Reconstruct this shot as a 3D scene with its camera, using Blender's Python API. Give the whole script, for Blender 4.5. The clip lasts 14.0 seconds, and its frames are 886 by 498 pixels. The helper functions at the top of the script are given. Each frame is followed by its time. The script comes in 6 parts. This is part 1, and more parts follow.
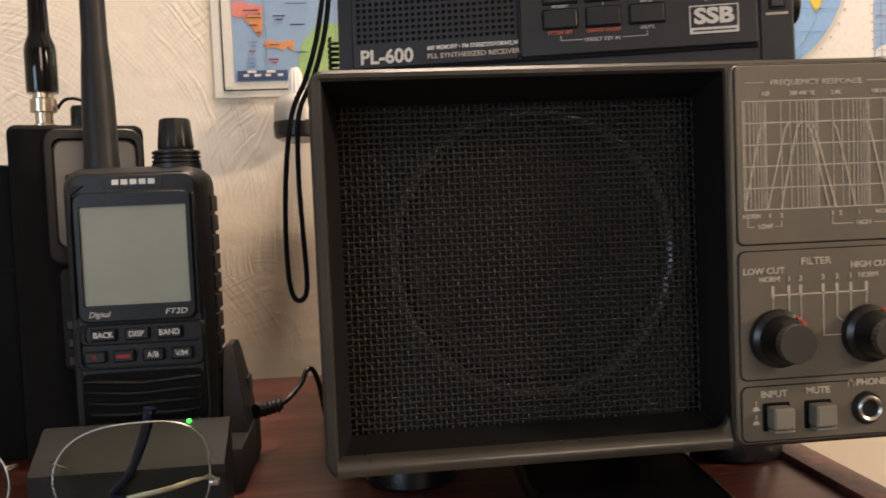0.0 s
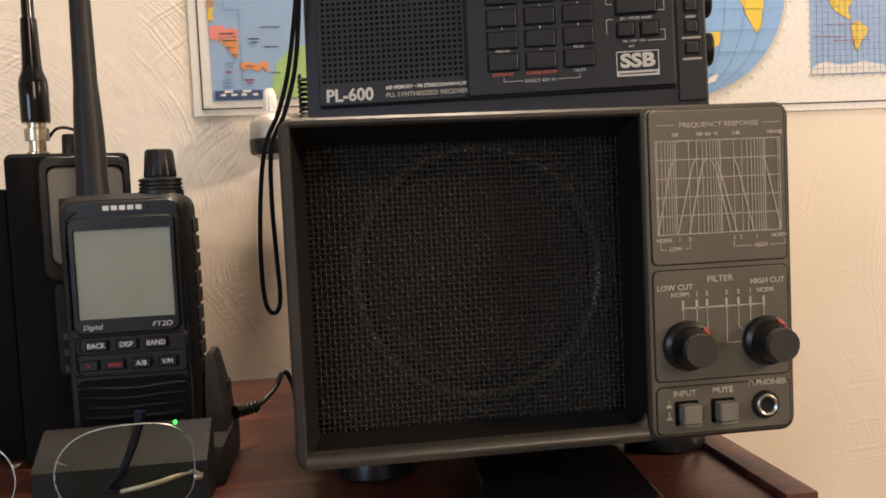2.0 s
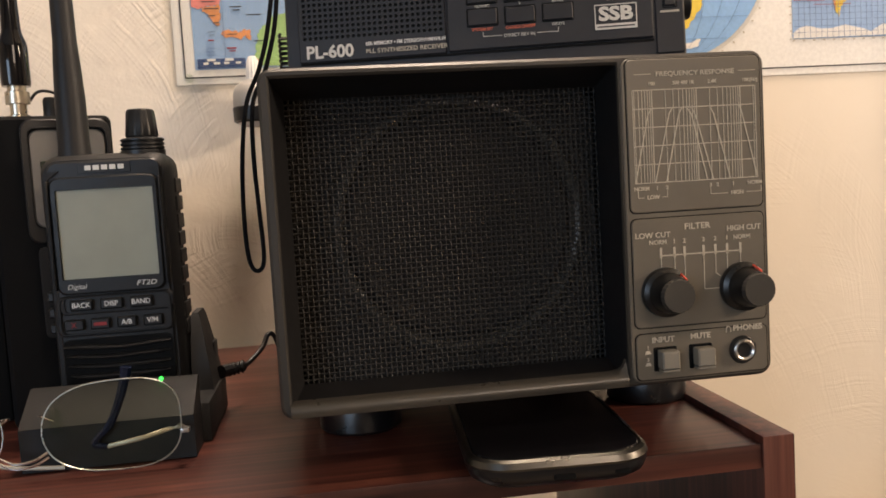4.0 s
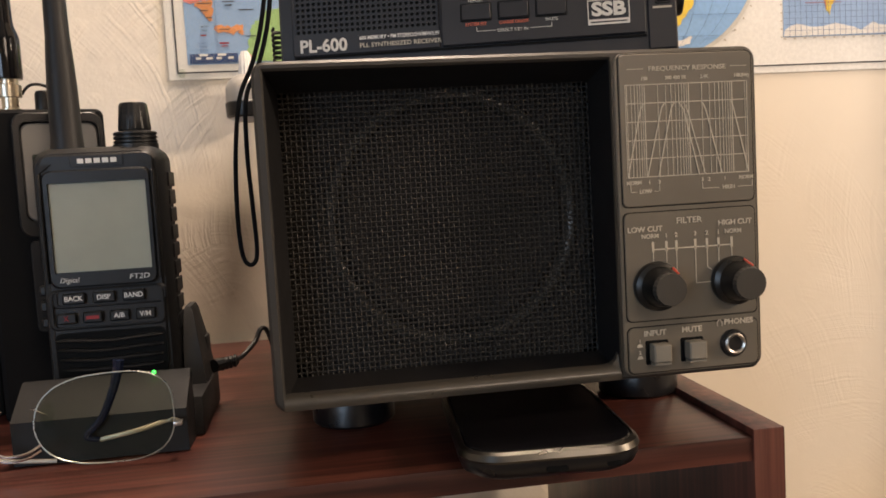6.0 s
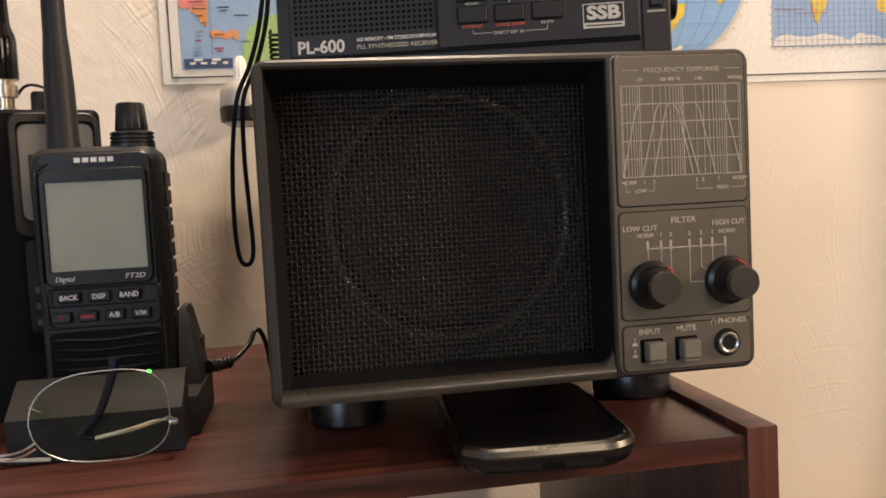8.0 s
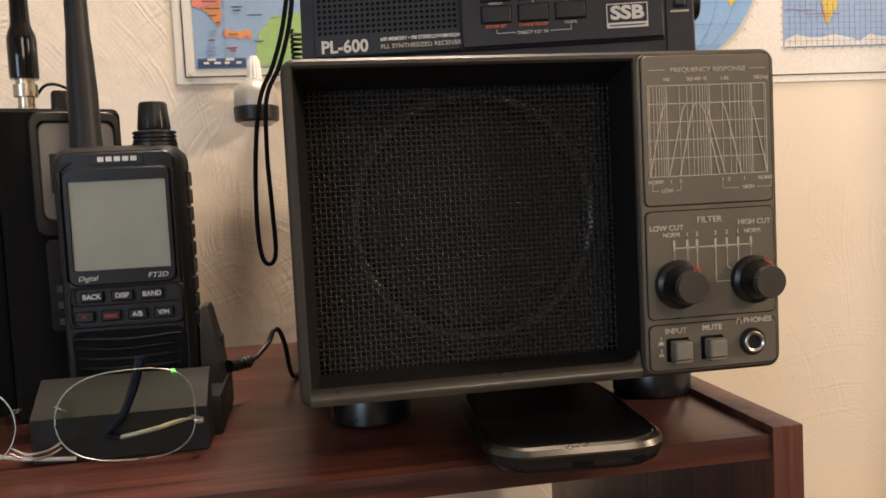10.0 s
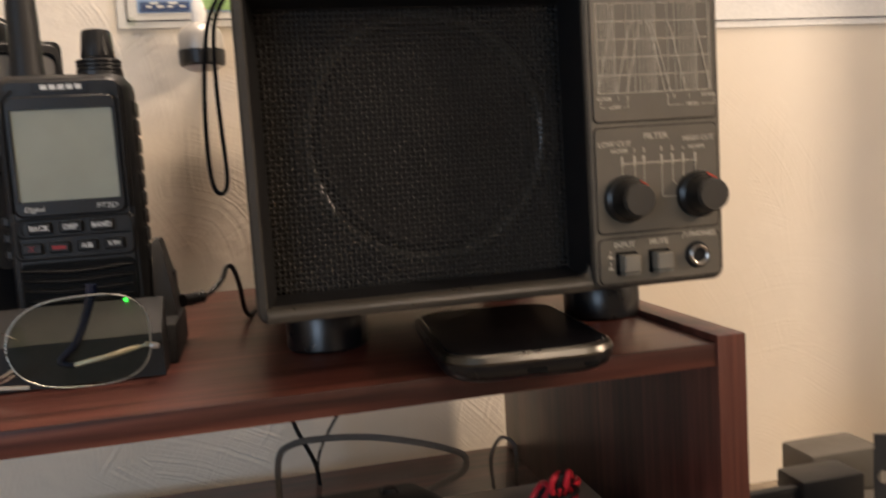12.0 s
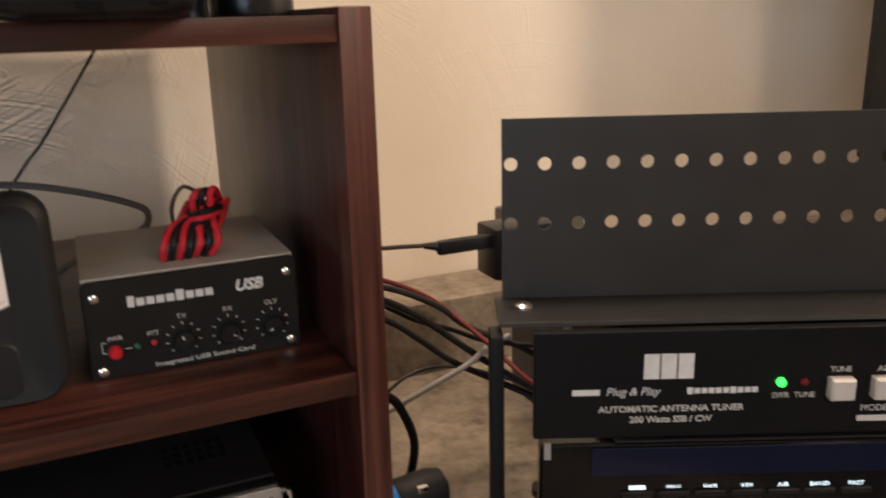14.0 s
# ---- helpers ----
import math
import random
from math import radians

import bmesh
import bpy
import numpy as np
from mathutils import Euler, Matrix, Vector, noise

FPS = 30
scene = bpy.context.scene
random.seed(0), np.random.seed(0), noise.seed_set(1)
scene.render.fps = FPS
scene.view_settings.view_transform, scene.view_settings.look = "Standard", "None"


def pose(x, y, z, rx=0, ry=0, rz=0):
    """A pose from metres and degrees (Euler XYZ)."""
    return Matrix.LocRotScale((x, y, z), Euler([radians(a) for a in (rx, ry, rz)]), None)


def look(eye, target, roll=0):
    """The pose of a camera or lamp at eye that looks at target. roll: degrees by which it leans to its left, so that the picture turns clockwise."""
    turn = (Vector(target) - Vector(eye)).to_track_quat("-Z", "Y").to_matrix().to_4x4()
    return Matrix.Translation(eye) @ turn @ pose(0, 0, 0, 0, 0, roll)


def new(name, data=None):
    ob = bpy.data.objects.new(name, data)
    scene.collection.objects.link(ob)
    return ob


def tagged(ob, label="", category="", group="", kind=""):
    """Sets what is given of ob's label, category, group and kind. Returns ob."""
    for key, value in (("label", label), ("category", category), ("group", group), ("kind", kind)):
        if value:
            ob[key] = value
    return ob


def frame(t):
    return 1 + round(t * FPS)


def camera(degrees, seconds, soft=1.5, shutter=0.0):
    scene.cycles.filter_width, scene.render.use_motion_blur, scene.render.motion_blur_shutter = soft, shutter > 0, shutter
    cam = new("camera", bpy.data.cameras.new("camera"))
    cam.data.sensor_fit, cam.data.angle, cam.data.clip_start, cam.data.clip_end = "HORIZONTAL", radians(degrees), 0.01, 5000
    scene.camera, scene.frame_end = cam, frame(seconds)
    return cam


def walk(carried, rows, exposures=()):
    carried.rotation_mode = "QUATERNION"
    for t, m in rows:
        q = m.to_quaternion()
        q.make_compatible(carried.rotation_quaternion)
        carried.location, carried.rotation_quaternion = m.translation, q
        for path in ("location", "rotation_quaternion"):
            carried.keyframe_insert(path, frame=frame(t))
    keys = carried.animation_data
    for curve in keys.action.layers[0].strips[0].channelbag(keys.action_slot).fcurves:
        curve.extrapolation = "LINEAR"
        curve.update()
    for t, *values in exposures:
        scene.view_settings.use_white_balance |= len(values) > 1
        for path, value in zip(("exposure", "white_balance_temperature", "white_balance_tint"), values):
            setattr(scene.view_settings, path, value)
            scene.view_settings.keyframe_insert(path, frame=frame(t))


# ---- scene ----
cam = camera(56.7, 14.0, soft=1.7, shutter=0.5)
PATH = [
    (0, (0.0275, 0.0349, 1.2826), (0.2391, 2.0212, 1.1848), -2.44),
    (0.5, (0.0334, 0.0215, 1.2834), (0.2800, 2.0045, 1.2009), -2.54),
    (1, (0.0326, -0.0023, 1.2875), (0.2866, 1.9801, 1.2123), -2.66),
    (1.5, (0.0352, -0.0056, 1.2955), (0.2898, 1.9762, 1.2095), -2.61),
    (2, (0.0335, -0.0085, 1.2953), (0.2938, 1.9711, 1.1809), -2.75),
    (2.5, (0.0329, -0.0133, 1.2917), (0.2962, 1.9645, 1.1534), -2.97),
    (3, (0.0331, -0.0137, 1.2879), (0.3018, 1.9628, 1.1412), -3.16),
    (3.5, (0.0339, -0.0129, 1.2830), (0.3091, 1.9619, 1.1264), -3.41),
    (4, (0.0360, -0.0131, 1.2821), (0.3176, 1.9607, 1.1249), -3.42),
    (6.3, (0.0343, -0.0147, 1.2792), (0.3423, 1.9548, 1.1169), -3.14),
    (6.5, (0.0335, -0.0151, 1.2780), (0.3455, 1.9547, 1.1285), -3.09),
    (7, (0.0317, -0.0160, 1.2818), (0.3450, 1.9542, 1.1397), -3.07),
    (7.5, (0.0308, -0.0157, 1.2781), (0.3528, 1.9538, 1.1459), -3.00),
    (8, (0.0309, -0.0163, 1.2747), (0.3614, 1.9517, 1.1416), -2.99),
    (8.2, (0.0235, -0.0165, 1.2740), (0.3588, 1.9507, 1.1418), -2.88),
    (10.5, (0.0186, -0.0145, 1.2749), (0.3562, 1.9524, 1.1428), -2.97),
    (11, (0.0199, -0.0178, 1.2736), (0.3664, 1.9470, 1.1336), -3.17),
    (11.5, (0.0210, -0.0190, 1.2665), (0.4023, 1.9375, 1.1039), -3.12),
    (11.8, (0.0166, -0.0200, 1.2584), (0.4087, 1.9333, 1.0825), -3.40),
    (12, (0.0145, -0.0200, 1.2520), (0.4652, 1.9179, 1.0481), -3.72),
    (12.2, (0.0260, -0.0310, 1.2437), (0.5382, 1.8872, 1.0022), -4.53),
    (12.4, (0.0413, -0.0402, 1.2338), (0.5900, 1.8641, 0.9643), -3.94),
    (12.5, (0.0494, -0.0420, 1.2281), (0.6032, 1.8620, 0.9675), -4.29),
    (12.7, (0.0583, -0.0391, 1.2169), (0.6616, 1.8501, 0.9583), -3.95),
    (12.8, (0.0627, -0.0375, 1.2115), (0.6720, 1.8470, 0.9337), -3.95),
    (13, (0.0734, -0.0278, 1.1988), (0.7125, 1.8290, 0.8196), -3.51),
    (13.2, (0.0828, -0.0230, 1.1880), (0.7773, 1.7957, 0.7296), -3.20),
    (13.5, (0.0953, -0.0244, 1.1755), (0.8113, 1.7761, 0.6802), -2.53),
    (13.8, (0.1017, -0.0275, 1.1686), (0.8600, 1.7471, 0.6435), -2.42),
    (14, (0.1063, -0.0270, 1.1631), (0.9005, 1.7269, 0.6218), -1.44),
]
walk(cam, [(t, look(eye, target, roll)) for t, eye, target, roll in PATH])

# ---- light ----
world = bpy.data.worlds.new("room_air")
scene.world = world
world.use_nodes = True
world.node_tree.nodes["Background"].inputs[0].default_value = (0.8, 0.85, 1.0, 1)
world.node_tree.nodes["Background"].inputs[1].default_value = 0.05


def area_lamp(name, place, target, wide, high, watts, colour):
    data = bpy.data.lights.new(name, "AREA")
    data.shape, data.size, data.size_y, data.energy, data.color = "RECTANGLE", wide, high, watts, colour
    ob = new(name, data)
    ob.matrix_world = look(place, target)
    return ob


WARM, COOL = (1.0, 0.785, 0.62), (0.60, 0.77, 1.0)
area_lamp("ceiling_lamp_light", (0.16, 0.47, 2.30), (0.16, 0.56, 1.2), 0.24, 0.24, 15.5, WARM)
area_lamp("room_lamp_light", (0.60, -1.30, 1.90), (0.2, 0.4, 1.25), 0.45, 0.45, 7, WARM)
area_lamp("side_lamp_light", (2.00, -0.43, 2.00), (0.35, 0.60, 1.2), 0.22, 0.22, 31, (1.0, 0.775, 0.58))
area_lamp("window_light", (-1.5, -2.0, 1.50), (0.3, 0.6, 1.1), 1.0, 0.8, 21, COOL)
scene.view_settings.exposure = 0.0

# ---- geometry helpers ----
FLOOR = 0.11


def thing(name, base, label, category, group="", yaw=0.0, lean=0.0):
    """An empty at a thing's base. Its parts are given in world places, or in its own axes when it is turned."""
    ob = new(name)
    ob.empty_display_size = 0.02
    ob.matrix_basis = pose(*base, lean, 0, yaw)
    tagged(ob, label, category, group)
    ob["turned"] = bool(yaw or lean)
    return ob


def finish(name, me, mat, parent, label, sharp=0.6):
    ob = new(name, me)
    if mat:
        me.materials.append(mat)
    if parent:
        ob.parent = parent
        top = parent
        while top.parent:
            top = top.parent
        if top.type == "EMPTY":
            if not top["turned"] and parent == top:
                ob.matrix_parent_inverse = Matrix.Translation(-top.matrix_basis.translation)
    if label:
        ob["label"] = label
    return ob


def part(name, bm, mat, parent, label="", sharp=0.6):
    bmesh.ops.recalc_face_normals(bm, faces=bm.faces)
    for f in bm.faces:
        f.smooth = True
    for e in bm.edges:
        if len(e.link_faces) != 2 or e.calc_face_angle(9) > sharp:
            e.smooth = False
    me = bpy.data.meshes.new(name)
    bm.to_mesh(me)
    bm.free()
    return finish(name, me, mat, parent, label)


def B():
    return bmesh.new()


def loft(bm, loops, cap0=True, cap1=True, closed=True):
    rows = [[bm.verts.new(p) for p in loop] for loop in loops]
    n = len(rows[0])
    for a, b in zip(rows, rows[1:]):
        for i in range(n if closed else n - 1):
            j = (i + 1) % n
            bm.faces.new((a[i], a[j], b[j], b[i]))
    if cap0:
        bm.faces.new(list(reversed(rows[0])))
    if cap1:
        bm.faces.new(rows[-1])
    return bm


def rr(x0, x1, z0, z1, r, seg=5):
    """A rounded rectangle's outline."""
    r = max(min(r, (x1 - x0) / 2 - 1e-6, (z1 - z0) / 2 - 1e-6), 1e-6)
    out = []
    for cx, cz, a0 in ((x1 - r, z1 - r, 0), (x0 + r, z1 - r, 90), (x0 + r, z0 + r, 180), (x1 - r, z0 + r, 270)):
        for k in range(seg + 1):
            a = radians(a0 + 90 * k / seg)
            out.append((cx + r * math.cos(a), cz + r * math.sin(a)))
    return out


def plate(bm, x0, x1, z0, z1, y0, y1, r=0.001, c=0.0004, seg=4):
    """A slab facing -y with rounded corners and a chamfered front edge."""
    c = min(c, (x1 - x0) / 3, (z1 - z0) / 3)
    a, b = rr(x0 + c, x1 - c, z0 + c, z1 - c, max(r - c, 1e-5), seg), rr(x0, x1, z0, z1, r, seg)
    return loft(bm, [[(x, y0, z) for x, z in a], [(x, y0 + c, z) for x, z in b], [(x, y1, z) for x, z in b]])


def slab(bm, x0, x1, y0, y1, z0, z1, r=0.001, c=0.0004, seg=4):
    """A slab lying flat, rounded in plan, chamfered on top and below."""
    a, b = rr(x0 + c, x1 - c, y0 + c, y1 - c, max(r - c, 1e-5), seg), rr(x0, x1, y0, y1, r, seg)
    return loft(bm, [[(x, y, z0) for x, y in a], [(x, y, z0 + c) for x, y in b], [(x, y, z1 - c) for x, y in b], [(x, y, z1) for x, y in a]])


def ring(bm, outer, inner, y0, y1, ro, ri, c=0.0005, seg=5):
    """A frame facing -y: rectangles (x0, x1, z0, z1)."""
    o0 = rr(outer[0] + c, outer[1] - c, outer[2] + c, outer[3] - c, ro, seg)
    o1, i0 = rr(*outer, ro, seg), rr(*inner, ri, seg)
    return loft(bm, [[(x, y1, z) for x, z in o1], [(x, y0 + c, z) for x, z in o1], [(x, y0, z) for x, z in o0], [(x, y0, z) for x, z in i0], [(x, y1, z) for x, z in i0]], False, False)


def box(bm, x0, x1, y0, y1, z0, z1, bevel=0.0, seg=2):
    m = Matrix.Translation(((x0 + x1) / 2, (y0 + y1) / 2, (z0 + z1) / 2)) @ Matrix.Diagonal((x1 - x0, y1 - y0, z1 - z0, 1))
    made = bmesh.ops.create_cube(bm, size=1, matrix=m)["verts"]
    if bevel:
        edges = list({e for v in made for e in v.link_edges})
        bmesh.ops.bevel(bm, geom=edges, offset=bevel, segments=seg, affect="EDGES", profile=0.6)
    return bm


def lathe(bm, profile, origin=(0, 0, 0), axis="z", seg=24, turn=None, capped=True):
    """Turns (radius, height) rows about an axis through origin; axis 'y' points to the viewer (-y)."""
    loops = []
    for r, h in profile:
        loop = []
        for k in range(seg):
            a = 2 * math.pi * k / seg
            p = Vector((r * math.cos(a), r * math.sin(a), h))
            if axis == "y":
                p = Vector((p.x, -p.z, p.y))
            elif axis == "x":
                p = Vector((p.z, p.x, p.y))
            if turn:
                p = turn @ p
            loop.append(p + Vector(origin))
        loops.append(loop)
    return loft(bm, loops, capped and profile[0][0] > 1e-5, capped and profile[-1][0] > 1e-5)


def spline(points, n=8):
    pts = [Vector(p) for p in points]
    pts = [2 * pts[0] - pts[1]] + pts + [2 * pts[-1] - pts[-2]]
    out = []
    for i in range(1, len(pts) - 2):
        a, b, c, d = pts[i - 1:i + 3]
        for k in range(n):
            t = k / n
            out.append(0.5 * (2 * b + (c - a) * t + (2 * a - 5 * b + 4 * c - d) * t * t + (3 * b - a - 3 * c + d) * t ** 3))
    return out + [pts[-2]]


def tube(bm, points, radius, seg=8, n=8, closed=False, flat=1.0):
    """A cable through points. radius: a number, or one for each end."""
    pts = spline(points, n) if n > 1 else [Vector(p) for p in points]
    r0, r1 = radius if isinstance(radius, tuple) else (radius, radius)
    side = Vector((0, 0, 1))
    loops = []
    for i, p in enumerate(pts):
        way = (pts[min(i + 1, len(pts) - 1)] - pts[max(i - 1, 0)]).normalized()
        side = (side - way * side.dot(way))
        if side.length < 1e-4:
            side = way.orthogonal()
        side.normalize()
        up = way.cross(side)
        r = r0 + (r1 - r0) * i / max(1, len(pts) - 1)
        loops.append([p + r * (math.cos(2 * math.pi * k / seg) * side + flat * math.sin(2 * math.pi * k / seg) * up) for k in range(seg)])
    return loft(bm, loops)


def bar(bm, a, b, w, y, t=0.0002):
    """A printed line in the xz plane from a to b."""
    d = Vector((b[0] - a[0], 0, b[1] - a[1]))
    s = Vector((-d.z, 0, d.x)).normalized() * w / 2
    p, q = Vector((a[0], y, a[1])), Vector((b[0], y, b[1]))
    back = Vector((0, t, 0))
    return loft(bm, [[p - s, q - s, q + s, p + s], [p - s + back, q - s + back, q + s + back, p + s + back]])


def perforated(bm, x0, z0, pitch_x, pitch_z, nx, nz, radius, depth, seg=8, place=None, keep=None):
    """A plate of cells, each with a round hole through it."""
    grid = {}

    def vert(key, x, y, z):
        if key not in grid:
            grid[key] = bm.verts.new(place(x, y, z) if place else (x, y, z))
        return grid[key]

    for i in range(nx):
        for j in range(nz):
            cx, cz = x0 + (i + 0.5) * pitch_x, z0 + (j + 0.5) * pitch_z
            for s, y in ((0, 0.0), (1, depth)):
                c = [vert((i + a, j + b, s), x0 + (i + a) * pitch_x, y, z0 + (j + b) * pitch_z) for a, b in ((1, 1), (0, 1), (0, 0), (1, 0))]
                if keep and not keep(i, j):
                    bm.faces.new(c if s == 0 else c[::-1])
                    continue
                hole = [vert((i, j, s, k), cx + radius * math.cos(2 * math.pi * (k + 0.5) / seg), y, cz + radius * math.sin(2 * math.pi * (k + 0.5) / seg)) for k in range(seg)]
                q = seg // 4
                for e in range(4):
                    arc = [hole[(e * q + k) % seg] for k in range(q)]
                    nxt = hole[((e + 1) * q) % seg]
                    bm.faces.new([c[e], *arc[::-1]] if len(arc) > 1 else [c[e], arc[0], arc[0]])
                    bm.faces.new([c[e], c[(e + 1) % 4], nxt, arc[-1]])
            if keep and not keep(i, j):
                continue
            for k in range(seg):
                m = (k + 1) % seg
                bm.faces.new((grid[(i, j, 0, k)], grid[(i, j, 0, m)], grid[(i, j, 1, m)], grid[(i, j, 1, k)]))
    return bm


def letters(text, x, y, z, size, mat, parent, align="CENTER", name="lettering", depth=0.00012, shear=0.0, squeeze=1.0, bold=0.0, tilt=None):
    """Printed words facing -y. size: the height of capitals."""
    data = bpy.data.curves.new(name, "FONT")
    data.body, data.size, data.align_x, data.align_y = text, size / 0.7, align, "CENTER"
    data.extrude, data.shear, data.offset, data.resolution_u = depth, shear, bold, 3
    ob = bpy.data.objects.new(name, data)
    me = bpy.data.meshes.new_from_object(ob)
    bpy.data.objects.remove(ob)
    m = Matrix.Translation((x, y, z)) @ (tilt or Matrix()) @ pose(0, 0, 0, 90, 0, 0) @ Matrix.Diagonal((squeeze, 1, 1, 1))
    me.transform(m)
    me.materials.clear()
    return finish(name, me, mat, parent, "")


def bars(rows, y, mat, parent, name="lettering"):
    """Plain bars in place of writing: rows of (x0, x1, z, height)."""
    bm = B()
    for x0, x1, z, h in rows:
        bar(bm, (x0, z), (x1, z), h, y)
    return part(name, bm, mat, parent)


# ---- materials ----
def mat_new(name):
    m = bpy.data.materials.new(name)
    m.use_nodes = True
    return m, m.node_tree.nodes, m.node_tree.links, m.node_tree.nodes["Principled BSDF"]


def ramp(nodes, links, fac, stops):
    r = nodes.new("ShaderNodeValToRGB")
    els = r.color_ramp.elements
    while len(els) < len(stops):
        els.new(0.5)
    for e, (p, c) in zip(els, stops):
        e.position, e.color = p, (*c, 1)
    links.new(fac, r.inputs[0])
    return r.outputs[0]


def noise_node(nodes, links, scale, detail=4.0, stretch=None, vector=None, rough=0.55, distortion=0.0):
    n = nodes.new("ShaderNodeTexNoise")
    n.inputs["Scale"].default_value, n.inputs["Detail"].default_value, n.inputs["Roughness"].default_value = scale, detail, rough
    n.inputs["Distortion"].default_value = distortion
    if vector is None:
        tc = nodes.new("ShaderNodeTexCoord")
        vector = tc.outputs["Object"]
    if stretch:
        mp = nodes.new("ShaderNodeMapping")
        mp.inputs["Scale"].default_value = stretch
        links.new(vector, mp.inputs[0])
        vector = mp.outputs[0]
    links.new(vector, n.inputs["Vector"])
    return n.outputs["Fac"]


def bump(nodes, links, bsdf, height, strength, distance=0.001):
    b = nodes.new("ShaderNodeBump")
    b.inputs["Strength"].default_value, b.inputs["Distance"].default_value = strength, distance
    links.new(height, b.inputs["Height"])
    links.new(b.outputs[0], bsdf.inputs["Normal"])
    return b


def plastic(name, colour, rough=0.45, grain=0.25, wear=0.12, metallic=0.0, scale=1800.0, spec=0.36):
    """Moulded or painted surface: fine grain, faint smudges that change gloss and tone."""
    m, N, L, bs = mat_new(name)
    big = noise_node(N, L, 38, 5)
    lo, hi = [max(0, c * (1 - wear)) for c in colour], [min(1, c * (1 + wear)) for c in colour]
    L.new(ramp(N, L, big, [(0.3, lo), (0.7, hi)]), bs.inputs["Base Color"])
    rr_ = N.new("ShaderNodeMapRange")
    rr_.inputs[3].default_value, rr_.inputs[4].default_value = max(0.02, rough - 0.09), min(1, rough + 0.09)
    L.new(noise_node(N, L, 75, 4), rr_.inputs[0])
    L.new(rr_.outputs[0], bs.inputs["Roughness"])
    bs.inputs["Metallic"].default_value = metallic
    bs.inputs["Specular IOR Level"].default_value = spec
    if grain:
        bump(N, L, bs, noise_node(N, L, scale, 2), grain, 0.0002)
    return m


def paint(name, colour, rough=0.6, metallic=0.0):
    m, N, L, bs = mat_new(name)
    L.new(ramp(N, L, noise_node(N, L, 300, 3), [(0.3, [c * 0.88 for c in colour]), (0.7, colour)]), bs.inputs["Base Color"])
    bs.inputs["Roughness"].default_value, bs.inputs["Metallic"].default_value = rough, metallic
    return m


def glow(name, colour, strength):
    m, N, L, bs = mat_new(name)
    bs.inputs["Base Color"].default_value = (*[c * 0.4 for c in colour], 1)
    bs.inputs["Emission Color"].default_value, bs.inputs["Emission Strength"].default_value = (*colour, 1), strength
    bs.inputs["Roughness"].default_value = 0.25
    return m


def wood(name, along):
    """Dark red mahogany laminate with long streaks along one axis."""
    m, N, L, bs = mat_new(name)
    st = [40.0, 40.0, 40.0]
    st["xyz".index(along)] = 1.6
    fine = [260.0, 260.0, 260.0]
    fine["xyz".index(along)] = 7.0
    a = noise_node(N, L, 1.0, 6, st, rough=0.6, distortion=0.5)
    b = noise_node(N, L, 1.0, 3, fine)
    mix = N.new("ShaderNodeMix")
    mix.inputs[0].default_value = 0.45
    L.new(a, mix.inputs[2]), L.new(b, mix.inputs[3])
    col = ramp(N, L, mix.outputs[0], [(0.36, (0.014, 0.004, 0.0035)), (0.46, (0.046, 0.014, 0.010)), (0.55, (0.088, 0.027, 0.019)), (0.66, (0.150, 0.055, 0.037))])
    L.new(col, bs.inputs["Base Color"])
    rr_ = N.new("ShaderNodeMapRange")
    rr_.inputs[3].default_value, rr_.inputs[4].default_value = 0.26, 0.44
    L.new(noise_node(N, L, 22, 4), rr_.inputs[0])
    L.new(rr_.outputs[0], bs.inputs["Roughness"])
    bump(N, L, bs, b, 0.12, 0.0004)
    return m


